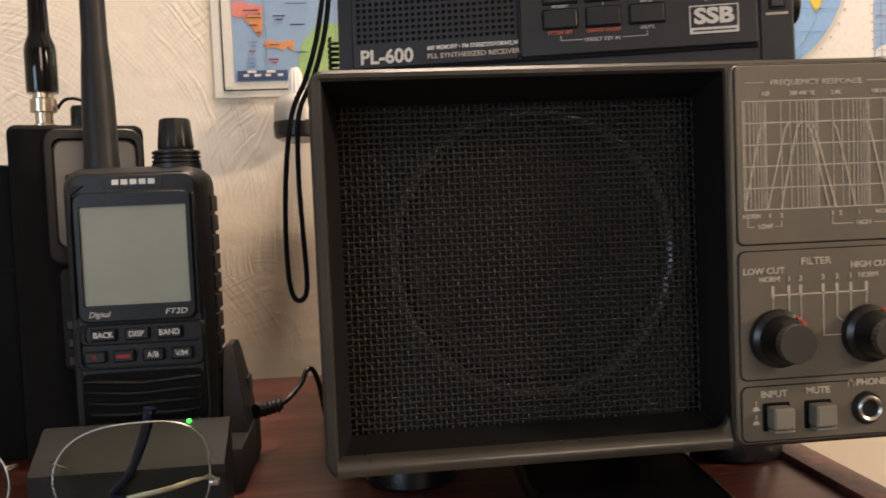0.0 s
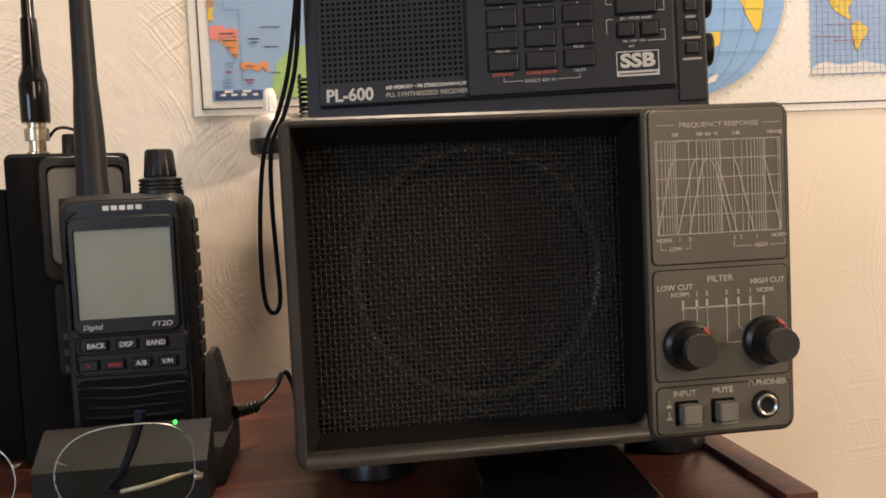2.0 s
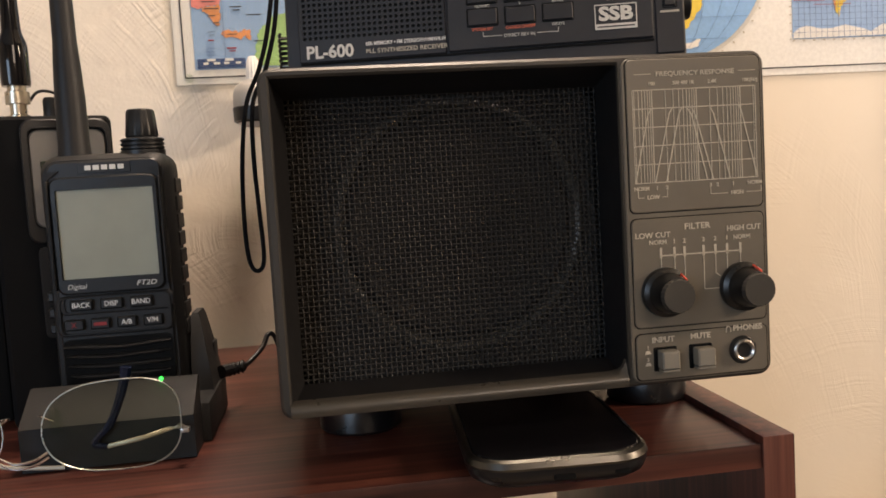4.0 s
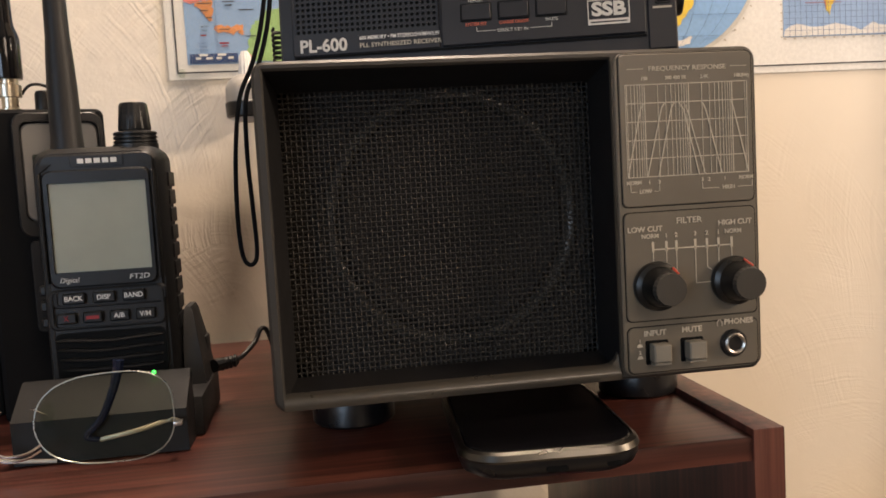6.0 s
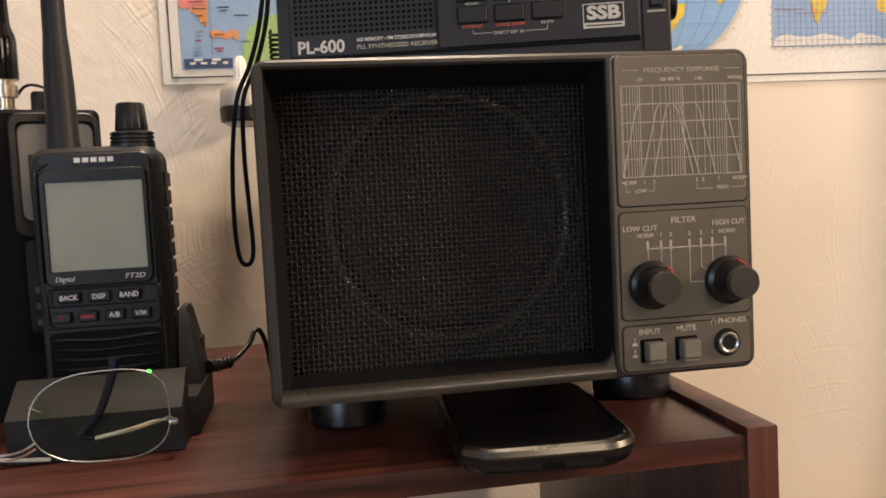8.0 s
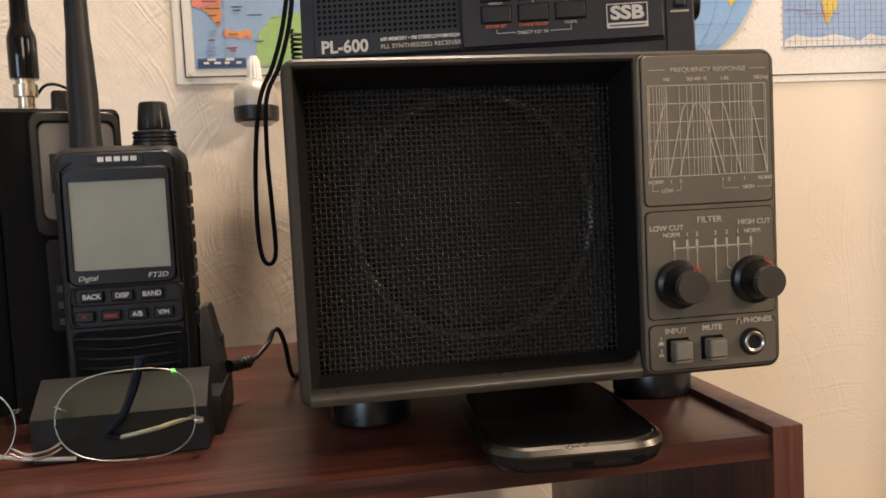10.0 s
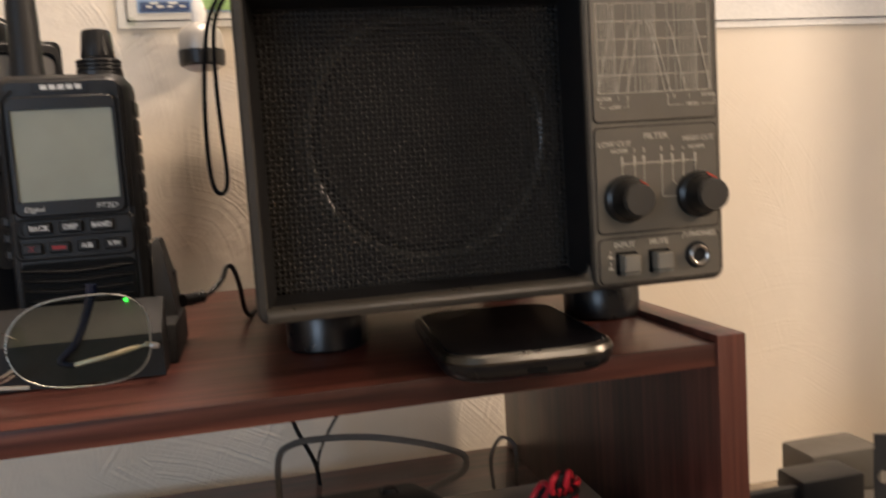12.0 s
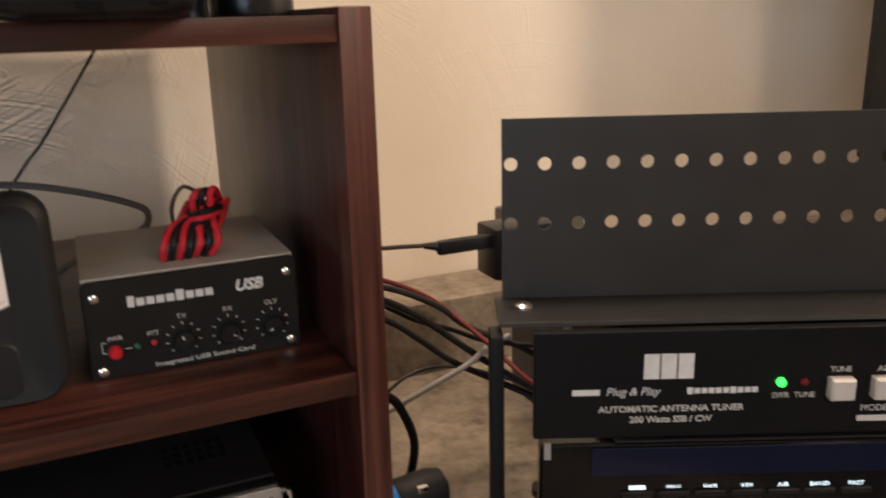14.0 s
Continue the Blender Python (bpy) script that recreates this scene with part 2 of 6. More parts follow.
def plaster():
    """Cream wall paint over trowelled plaster: fans of curved comb strokes, patches and grit."""
    m, N, L, bs = mat_new("trowelled_plaster")
    tc = N.new("ShaderNodeTexCoord")
    warp = N.new("ShaderNodeTexNoise")
    warp.inputs["Scale"].default_value = 9
    L.new(tc.outputs["Object"], warp.inputs["Vector"])
    wv = N.new("ShaderNodeVectorMath")
    wv.operation = "MULTIPLY_ADD"
    wv.inputs[1].default_value = (0.02, 0.02, 0.02)
    L.new(warp.outputs["Color"], wv.inputs[0]), L.new(tc.outputs["Object"], wv.inputs[2])
    heights = None
    for scale, shift, freq, weight in ((3.6, (0.16, 0, -0.16), 640.0, 0.8), (5.0, (-0.15, 0, -0.12), 760.0, 0.6)):
        vo = N.new("ShaderNodeTexVoronoi")
        vo.inputs["Scale"].default_value = scale
        L.new(wv.outputs[0], vo.inputs["Vector"])
        add = N.new("ShaderNodeVectorMath")
        add.operation = "ADD"
        add.inputs[1].default_value = shift
        L.new(vo.outputs["Position"], add.inputs[0])
        dist = N.new("ShaderNodeVectorMath")
        dist.operation = "DISTANCE"
        L.new(add.outputs[0], dist.inputs[0]), L.new(wv.outputs[0], dist.inputs[1])
        jit = N.new("ShaderNodeMath")
        jit.operation = "MULTIPLY_ADD"
        jit.inputs[1].default_value = 0.0022
        L.new(noise_node(N, L, 120, 3, vector=tc.outputs["Object"]), jit.inputs[0]), L.new(dist.outputs["Value"], jit.inputs[2])
        one = N.new("ShaderNodeTexNoise")
        one.noise_dimensions = "1D"
        one.inputs["Scale"].default_value, one.inputs["Detail"].default_value = freq * 0.5, 2
        L.new(jit.outputs[0], one.inputs["W"])
        mask = ramp(N, L, noise_node(N, L, 14, 3, vector=tc.outputs["Object"]), [(0.44, (0, 0, 0)), (0.62, (1, 1, 1))])
        mul = N.new("ShaderNodeMath")
        mul.operation = "MULTIPLY"
        L.new(one.outputs["Fac"], mul.inputs[0]), L.new(mask, mul.inputs[1])
        sc = N.new("ShaderNodeMath")
        sc.operation = "MULTIPLY_ADD"
        sc.inputs[1].default_value = weight
        L.new(mul.outputs[0], sc.inputs[0])
        if heights:
            L.new(heights, sc.inputs[2])
        heights = sc.outputs[0]
    for scale, weight in ((60, 0.32), (350, 0.16)):
        sc = N.new("ShaderNodeMath")
        sc.operation = "MULTIPLY_ADD"
        sc.inputs[1].default_value = weight
        L.new(noise_node(N, L, scale, 5, vector=tc.outputs["Object"]), sc.inputs[0]), L.new(heights, sc.inputs[2])
        heights = sc.outputs[0]
    sep = N.new("ShaderNodeSeparateXYZ")
    L.new(tc.outputs["Object"], sep.inputs[0])
    fade = N.new("ShaderNodeMapRange")
    fade.inputs[1].default_value, fade.inputs[2].default_value, fade.inputs[3].default_value, fade.inputs[4].default_value = 0.05, 0.35, 1.0, 0.28
    L.new(sep.outputs[0], fade.inputs[0])
    relief = N.new("ShaderNodeMath")
    relief.operation = "MULTIPLY"
    L.new(heights, relief.inputs[0]), L.new(fade.outputs[0], relief.inputs[1])
    bump(N, L, bs, relief.outputs[0], 0.52, 0.0018)
    L.new(ramp(N, L, noise_node(N, L, 5, 5, vector=tc.outputs["Object"]), [(0.3, (0.72, 0.645, 0.535)), (0.7, (0.79, 0.715, 0.605))]), bs.inputs["Base Color"])
    bs.inputs["Roughness"].default_value = 0.55
    return m


def stone():
    m, N, L, bs = mat_new("mottled_stone")
    a, b = noise_node(N, L, 28, 8, rough=0.65), noise_node(N, L, 130, 5)
    mix = N.new("ShaderNodeMix")
    mix.inputs[0].default_value = 0.4
    L.new(a, mix.inputs[2]), L.new(b, mix.inputs[3])
    L.new(ramp(N, L, mix.outputs[0], [(0.3, (0.055, 0.040, 0.027)), (0.45, (0.15, 0.118, 0.085)), (0.6, (0.23, 0.190, 0.140)), (0.75, (0.32, 0.275, 0.21))]), bs.inputs["Base Color"])
    bs.inputs["Roughness"].default_value = 0.7
    bump(N, L, bs, mix.outputs[0], 0.7, 0.004)
    return m


def clear(name, tint=(1, 1, 1), gloss=0.08, rough=0.03):
    m, N, L, bs = mat_new(name)
    N.remove(bs)
    tr, gl, mx = N.new("ShaderNodeBsdfTransparent"), N.new("ShaderNodeBsdfGlossy"), N.new("ShaderNodeMixShader")
    tr.inputs[0].default_value = (*tint, 1)
    gl.inputs["Roughness"].default_value = rough
    mx.inputs[0].default_value = gloss
    L.new(tr.outputs[0], mx.inputs[1]), L.new(gl.outputs[0], mx.inputs[2]), L.new(mx.outputs[0], N["Material Output"].inputs[0])
    return m


M_WALL, M_STONE = plaster(), stone()
M_CEIL = paint("ceiling_paint", (0.72, 0.68, 0.6), 0.8)
M_FLOOR = plastic("floor_carpet", (0.16, 0.13, 0.10), 0.9, 0.8, 0.3, scale=500)
M_WOODX, M_WOODZ, M_WOODY = wood("mahogany_along_x", "x"), wood("mahogany_upright", "z"), wood("mahogany_along_y", "y")
M_BAFFLE = plastic("baffle_grey", (0.030, 0.028, 0.024), 0.7, 0.3, spec=0.2)
# Frame colour darkened for the grille reveal: its shade is in the colour.
M_REVEAL_SHADE = plastic("reveal_shade_black", (0.008, 0.0078, 0.0085), 0.55, 0.3, spec=0.3)
M_KNOB = plastic("knob_gloss_black", (0.006, 0.006, 0.006), 0.3, 0.1, spec=0.45)
M_CAP = plastic("knob_cap_grey", (0.042, 0.038, 0.032), 0.5, 0.3)
M_CASE = plastic("speaker_case_black", (0.016, 0.0155, 0.015), 0.55, 0.35)
M_PANEL = plastic("speaker_panel_bronze_grey", (0.120, 0.104, 0.080), 0.40, 0.3, 0.1, spec=0.6)
M_DARK = plastic("deep_black", (0.004, 0.004, 0.004), 0.6, 0.2, spec=0.1)
M_BLACK = plastic("black_plastic", (0.010, 0.010, 0.0105), 0.36, 0.3)
M_BLACKM = plastic("black_matt_plastic", (0.009, 0.009, 0.0095), 0.58, 0.5)
M_RUBBER = plastic("black_rubber", (0.008, 0.008, 0.009), 0.5, 0.3)
M_TUNER = plastic("tuner_front_black", (0.0045, 0.0045, 0.0055), 0.5, 0.3, spec=0.2)
M_FOOT = plastic("polished_black_foot", (0.006, 0.006, 0.007), 0.3, 0.05, spec=0.5)
M_GLOSS = plastic("gloss_black", (0.004, 0.004, 0.005), 0.08, 0.0, 0.05, spec=0.35)
M_NAVY = plastic("radio_case_charcoal", (0.019, 0.020, 0.0245), 0.48, 0.35)
M_KEY = plastic("radio_key_charcoal", (0.013, 0.014, 0.018), 0.4, 0.2)
M_WIRE = plastic("grille_wire", (0.022, 0.0205, 0.019), 0.5, 0.0, 0.15)
M_CONE = plastic("paper_cone", (0.030, 0.028, 0.025), 0.7, 0.4, spec=0.2)
M_RIM = plastic("driver_rim", (0.085, 0.08, 0.068), 0.22, 0.1, spec=0.6)
M_PRINT = paint("warm_grey_print", (0.50, 0.45, 0.36))
M_PRINTB = paint("pale_print", (0.66, 0.64, 0.59))
M_WHITE = paint("white_print", (0.78, 0.77, 0.74))
M_ORANGE = paint("orange_print", (0.62, 0.13, 0.06))
M_RED = paint("red_print", (0.34, 0.022, 0.024))
M_REDLINE = paint("red_pointer", (0.75, 0.10, 0.06))
M_GREYKEY = plastic("grey_button", (0.185, 0.17, 0.14), 0.45, 0.2)
M_CHROME = plastic("chrome", (0.75, 0.73, 0.70), 0.16, 0.0, 0.05, metallic=1.0)
M_STEEL = plastic("brushed_steel", (0.45, 0.43, 0.40), 0.3, 0.1, 0.1, metallic=1.0)
M_GUN = plastic("dark_polished_edge", (0.10, 0.095, 0.085), 0.3, 0.0, 0.08, metallic=1.0)
M_BRASS = plastic("worn_brass", (0.50, 0.45, 0.36), 0.28, 0.05, 0.15, metallic=1.0)
M_SILVER = plastic("silver_plastic", (0.42, 0.40, 0.37), 0.4, 0.2, 0.08, metallic=0.3)
M_SILVERD = plastic("dull_silver", (0.19, 0.178, 0.16), 0.42, 0.2, 0.08, metallic=0.3)
M_LCD = plastic("grey_lcd", (0.36, 0.39, 0.335), 0.12, 0.0, 0.06)
M_LCDD = plastic("dark_lcd", (0.035, 0.042, 0.03), 0.15, 0.0)
M_GREEN = glow("green_led", (0.05, 1.0, 0.08), 3.0)
M_TEAL = plastic("unlit_green_led", (0.05, 0.16, 0.09), 0.25, 0.0)
M_REDLED = plastic("red_lens", (0.55, 0.02, 0.03), 0.25, 0.0)
M_BACKLIT = glow("backlit_legend", (0.75, 0.9, 1.0), 1.4)
M_PAPER = paint("white_paper", (0.80, 0.79, 0.76), 0.6)
M_OCEAN = paint("map_ocean_blue", (0.30, 0.46, 0.72), 0.45)
M_OCEAN2 = paint("globe_ocean_blue", (0.24, 0.45, 0.78), 0.45)
M_LANDY = paint("map_yellow_land", (0.78, 0.58, 0.06), 0.45)
M_LANDO = paint("map_orange_land", (0.80, 0.33, 0.12), 0.45)
M_LANDP = paint("map_pink_land", (0.80, 0.27, 0.24), 0.45)
M_LANDG = paint("map_green_land", (0.36, 0.58, 0.22), 0.45)
M_LANDB = paint("map_tan_land", (0.50, 0.30, 0.16), 0.45)
M_NAVYINK = paint("navy_ink", (0.03, 0.07, 0.20), 0.5)
M_INK = paint("dark_ink", (0.03, 0.03, 0.035), 0.5)
M_GRIDINK = paint("blue_grid_ink", (0.10, 0.17, 0.34), 0.5)
M_SLEEVE = clear("clear_sleeve", (0.99, 0.985, 0.97), 0.035, 0.2)
M_LENS = clear("spectacle_lens", (0.90, 0.92, 0.88), 0.005, 0.05)
# Darker copy of M_SHEET for the rack's fold; weaker light put into colour.
M_SHEET_SHADE = plastic("sheet_metal_shaded_fold", (0.011, 0.0105, 0.010), 0.5, 0.35, 0.1, spec=0.3)
M_SHEET = plastic("grey_sheet_metal", (0.027, 0.0245, 0.022), 0.42, 0.35, 0.1, spec=0.5)
M_ALU = plastic("case_top_grey", (0.55, 0.50, 0.43), 0.5, 0.4, 0.08)
M_GREYCABLE = plastic("grey_cable", (0.22, 0.20, 0.18), 0.5, 0.1)
M_CABLE = plastic("black_cable", (0.012, 0.011, 0.011), 0.45, 0.1)
M_REDWIRE = plastic("red_wire", (0.68, 0.03, 0.045), 0.38, 0.0)
M_BLUE = plastic("blue_plastic", (0.02, 0.22, 0.68), 0.35, 0.1)
M_TEMPLE = plastic("dull_pale_metal", (0.42, 0.36, 0.28), 0.38, 0.1, 0.1, metallic=0.6)
M_REDCABLE = plastic("dull_red_cable", (0.13, 0.012, 0.012), 0.5, 0.1)
M_LIP = plastic("lip_satin_bronze", (0.046, 0.040, 0.032), 0.30, 0.25, 0.1, spec=0.7)
M_FRAME = plastic("front_frame_bronze_black", (0.026, 0.0235, 0.020), 0.42, 0.3, 0.1, spec=0.45)
M_CORD = plastic("matt_black_cord", (0.006, 0.006, 0.0065), 0.8, 0.3, spec=0.12)
M_BLUEARM = plastic("blue_black_temple", (0.008, 0.013, 0.034), 0.22, 0.0)

# ---- room ----
WALL_Y, SHELF = 0.665, 1.1655


def structure(name, bm, mat, label, category):
    return tagged(part(name, bm, mat, None), label, category, kind="structure")


structure("wall_back", box(B(), -2.2, 2.4, WALL_Y, WALL_Y + 0.12, FLOOR, 2.5), M_WALL, "cream painted wall with trowelled swirl plaster", "wall")
structure("wall_left", box(B(), -2.32, -2.2, -2.6, WALL_Y + 0.12, FLOOR, 2.5), M_WALL, "cream painted side wall", "wall")
structure("wall_right", box(B(), 2.4, 2.52, -2.6, WALL_Y + 0.12, FLOOR, 2.5), M_WALL, "cream painted side wall", "wall")
structure("wall_front", box(B(), -2.32, 2.52, -2.72, -2.6, FLOOR, 2.5), M_WALL, "cream painted wall behind the camera", "wall")
structure("floor", box(B(), -2.32, 2.52, -2.72, WALL_Y + 0.12, FLOOR - 0.1, FLOOR), M_FLOOR, "brown carpeted floor", "floor")
structure("ceiling", box(B(), -2.32, 2.52, -2.72, WALL_Y + 0.12, 2.5, 2.6), M_CEIL, "off-white painted ceiling", "ceiling")
bm = box(B(), -1.2, 1.9, 0.592, WALL_Y, FLOOR, 0.926, 0.006)
structure("ledge", bm, M_STONE, "rough mottled beige stone ledge along the wall", "ledge")

desk = thing("desk", (0.2, 0.25, FLOOR), "desk with a mottled beige stone-look top under the shelves", "desk")
part("desktop", slab(B(), -0.9, 1.3, 0.02, 0.590, 0.832, 0.862, 0.01, 0.003), M_STONE, desk)
for x0 in (-0.88, 1.255):
    part("leg_panel", box(B(), x0, x0 + 0.025, 0.06, 0.57, FLOOR, 0.8315, 0.002), M_WOODZ, desk)

# ---- shelf unit ----
hutch = thing("shelf_unit", (-0.15, 0.47, 0.862), "dark red mahogany laminate desktop shelf unit", "shelf")
part("top_board", box(B(), -0.52, 0.2112, 0.3025, 0.635, 1.1548, SHELF, 0.0006), M_WOODX, hutch)
part("middle_board", box(B(), -0.52, 0.2112, 0.3025, 0.635, 0.9985, 1.0098, 0.0006), M_WOODX, hutch)
part("side_panel", box(B(), 0.2115, 0.2257, 0.3015, 0.635, 0.8625, 1.1687, 0.0007), M_WOODZ, hutch)
part("side_panel", box(B(), -0.5345, -0.5203, 0.3015, 0.635, 0.8625, 1.1687, 0.0007), M_WOODZ, hutch)
part("bottom_board", box(B(), -0.52, 0.2112, 0.303, 0.635, 0.8625, 0.8735, 0.0006), M_WOODX, hutch)

# ---- loudspeaker ----
SX0, SX1, SZ0, SZ1, SY = 0.0142, 0.2213, 1.1930, 1.3298, 0.3100


def loudspeaker():
    t = thing("loudspeaker", (0.118, 0.42, SHELF), "black communications loudspeaker with woven grille and filter control panel", "speaker")
    case = part("cabinet", loft(B(), [[(x, y, z) for x, z in rr(SX0 + i, SX1 - i, SZ0 + i, SZ1 - i, 0.005)] for y, i in ((0.3355, 0.0015), (0.352, 0.0015), (0.56, 0.0040), (0.585, 0.0065))], False, True), M_CASE, t)
    o0, o1 = rr(SX0 + 0.0012, SX1 - 0.0012, SZ0 + 0.0012, SZ1 - 0.0012, 0.0045), rr(SX0, SX1, SZ0, SZ1, 0.0055)
    rim = lambda x0, x1, z0, z1, y, r: [(x, y, z) for x, z in rr(x0, x1, z0, z1, r)]
    bm = loft(B(), [[(x, 0.3350, z) for x, z in o1], [(x, SY + 0.0012, z) for x, z in o1], [(x, SY, z) for x, z in o0],
                    rim(0.0178, 0.1578, 1.1950, 1.3272, SY, 0.0005), rim(0.0186, 0.1573, 1.1962, 1.3262, SY + 0.001, 0.0005)], False, False)
    part("front_frame", bm, M_FRAME, t)
    part("reveal", loft(B(), [rim(0.0186, 0.1573, 1.1962, 1.3262, SY + 0.001, 0.0005), rim(0.0228, 0.1560, 1.2012, 1.3203, 0.334, 0.0005)], False, False), M_REVEAL_SHADE, t, "reveal round the grille, its colour darkened for shade")
    lip = [(SY - 0.0004, 1.1934), (SY - 0.0014, 1.1950), (SY - 0.0016, 1.1962), (SY - 0.0012, 1.1974), (SY - 0.0002, 1.1985), (0.3118, 1.1993), (0.3140, 1.1997), (0.3140, 1.1934)]
    rows = [(0.0180, 0.0), (0.1500, 0.0), (0.1535, 0.0006), (0.1552, 0.0016), (0.1562, 0.0030), (0.1568, 0.0050)]
    part("lower_lip", loft(B(), [[(x, y, z + (up if z > 1.1938 and y > 0.3105 else 0)) for y, z in lip] for x, up in rows]), M_LIP, t, "rounded satin bronze-black lower lip")
    bm = B()
    plate(bm, 0.1588, SX1 - 0.0016, SZ0 + 0.0015, SZ1 - 0.0016, SY - 0.0006, SY + 0.001, 0.004, 0.0004)
    panel = part("control_panel", bm, M_PANEL, t, "bronze-grey control panel")
    for name, z0, z1 in (("response_plate", 1.2654, 1.3276), ("filter_plate", 1.2175, 1.2628), ("switch_plate", 1.1955, 1.2148)):
        ringm = ring(B(), (0.1601, 0.2190, z0 - 0.0004, z1 + 0.0004), (0.1606, 0.2185, z0 + 0.0001, z1 - 0.0001), SY - 0.00075, SY - 0.0004, 0.0026, 0.0022, 0.0001)
        part("groove", ringm, M_DARK, panel)
        part(name, plate(B(), 0.1606, 0.2185, z0, z1, SY - 0.0012, SY - 0.0004, 0.0024, 0.0003), M_PANEL, panel)
    # driver behind the grille
    part("backing", box(B(), 0.0215, 0.157, 0.3500, 0.352, 1.199, 1.322), M_DARK, t)
    square = []
    for k in range(64):
        a = 2 * math.pi * k / 64
        u, v = math.cos(a), math.sin(a)
        s = 1 / max(abs(u) / 0.0662, abs(v) / 0.0602)
        square.append((0.0893 + s * u, 0.3372, 1.2608 + s * v))
    part("baffle", loft(B(), [square, [(0.0945 + 0.0562 * math.cos(2 * math.pi * k / 64), 0.3372, 1.2640 + 0.0562 * math.sin(2 * math.pi * k / 64)) for k in range(64)]], False, False), M_BAFFLE, t, "dark baffle board")
    c = (0.0945, 0.0, 1.2640)
    part("driver_rim", lathe(B(), [(0.0500, -0.3450), (0.0503, -0.3400), (0.0515, -0.3372), (0.0528, -0.3364), (0.0542, -0.3366), (0.0552, -0.3380), (0.0562, -0.3385)], c, "y", 64, capped=False), M_RIM, t, "metal rim of the driver")
    part("trim_ring", lathe(B(), [(0.0574, -0.3370), (0.0578, -0.3360), (0.0590, -0.3356), (0.0600, -0.3362), (0.0602, -0.3371)], c, "y", 64, capped=False), M_CONE, t, "dark ring on the baffle")
    part("cone", lathe(B(), [(0.0502, -0.3420), (0.047, -0.3385), (0.043, -0.3410), (0.018, -0.3485), (0.0175, -0.3440), (0.012, -0.3420), (0.0001, -0.3412)], c, "y", 48), M_CONE, t, "black paper cone")
    # woven wire grille
    x0, x1, z0, z1, gy, pitch, r, amp = 0.0225, 0.1565, 1.2005, 1.3210, 0.3345, 0.00222, 0.00036, 0.00062
    verts, faces = [], []

    def wire(fixed, lo, hi, phase, upright):
        n = int((hi - lo) / (pitch / 2))
        start = len(verts)
        for k in range(n + 1):
            s = lo + (hi - lo) * k / n
            dy = amp * math.cos(math.pi * (s - lo) / pitch + math.pi * phase) if upright else 0.0002
            for a, b in ((1.25, 0), (0, 1), (-1.25, 0), (0, -1)):
                verts.append((fixed + a * r, gy + dy + b * r, s) if upright else (s, gy + dy + b * r, fixed + a * r))
        for k in range(n):
            for e in range(4):
                p, q = start + 4 * k + e, start + 4 * k + (e + 1) % 4
                faces.append((p, q, q + 4, p + 4))

    nx, nz = int((x1 - x0) / pitch), int((z1 - z0) / pitch)
    for i in range(nx + 1):
        wire(x0 + i * pitch, z0, z0 + nz * pitch, i % 2, True)
    for j in range(nz + 1):
        wire(z0 + j * pitch, x0, x0 + nx * pitch, (j + 1) % 2, False)
    me = bpy.data.meshes.new("grille")
    me.from_pydata(verts, [], faces)
    for p in me.polygons:
        p.use_smooth = True
    finish("grille", me, M_WIRE, t, "woven black wire grille")["kind"] = "stuff"
    # printing
    y = SY - 0.0014
    gx0, gx1, gz0, gz1 = 0.1630, 0.2163, 1.2775, 1.3152
    G = lambda u, v: (gx0 + u * (gx1 - gx0), gz0 + v * (gz1 - gz0))
    bm = B()
    for v in (0, 0.2, 0.4, 0.6, 0.8, 1):
        bar(bm, G(0, v), G(1, v), 0.00036, y)
    for dec in (-0.205, 0.155, 0.515, 0.875):
        for k in range(1, 10):
            u = dec + 0.36 * math.log10(k)
            if 0 <= u <= 1:
                bar(bm, G(u, 0), G(u, 1), 0.00036 if k == 1 else 0.00024, y)
    bar(bm, G(0, 0), G(0, 1), 0.00028, y), bar(bm, G(1, 0), G(1, 1), 0.00028, y)
    for row in (((0, 0), (0.12, 0.74), (0.15, 0.8), (0.86, 0.8), (0.88, 0.74), (1, 0)), ((0.16, 0), (0.29, 0.74), (0.32, 0.8)), ((0.25, 0), (0.37, 0.74), (0.4, 0.8)),
                ((0.43, 0.8), (0.47, 0.72), (0.585, 0)), ((0.47, 0.8), (0.5, 0.72), (0.635, 0)), ((0.62, 0.8), (0.65, 0.72), (0.775, 0))):
        for a, b in zip(row, row[1:]):
            bar(bm, G(*a), G(*b), 0.00042, y - 0.0001)
    for a, b in (((0.1640, 1.3216), (0.1712, 1.3216)), ((0.2092, 1.3216), (0.2164, 1.3216)), ((0.1640, 1.2745), (0.1640, 1.2715)), ((0.1640, 1.2715), (0.1665, 1.2715)), ((0.1742, 1.2715), (0.1765, 1.2715)), ((0.1765, 1.2715), (0.1765, 1.2740)),
                 ((0.1955, 1.2740), (0.1955, 1.2715)), ((0.1955, 1.2715), (0.2030, 1.2715)), ((0.2112, 1.2715), (0.2178, 1.2715)), ((0.2178, 1.2715), (0.2178, 1.2740))):
        bar(bm, a, b, 0.00025, y)
    part("response_graph", bm, M_PRINT, panel, "printed frequency response graph")["kind"] = "stuff"
    word = lambda s, x, z, h, **k: letters(s, x, y, z, h, M_PRINT, panel, **{"bold": 0.00006, **k})
    word("FREQUENCY RESPONSE", 0.1902, 1.3214, 0.0019, squeeze=1.18, bold=0.00003)
    for s, x in (("100", 0.1713), ("300 400 1K", 0.1850), ("2.4K", 0.1975), ("10K(Hz)", 0.2140)):
        word(s, x, 1.3176, 0.0014)
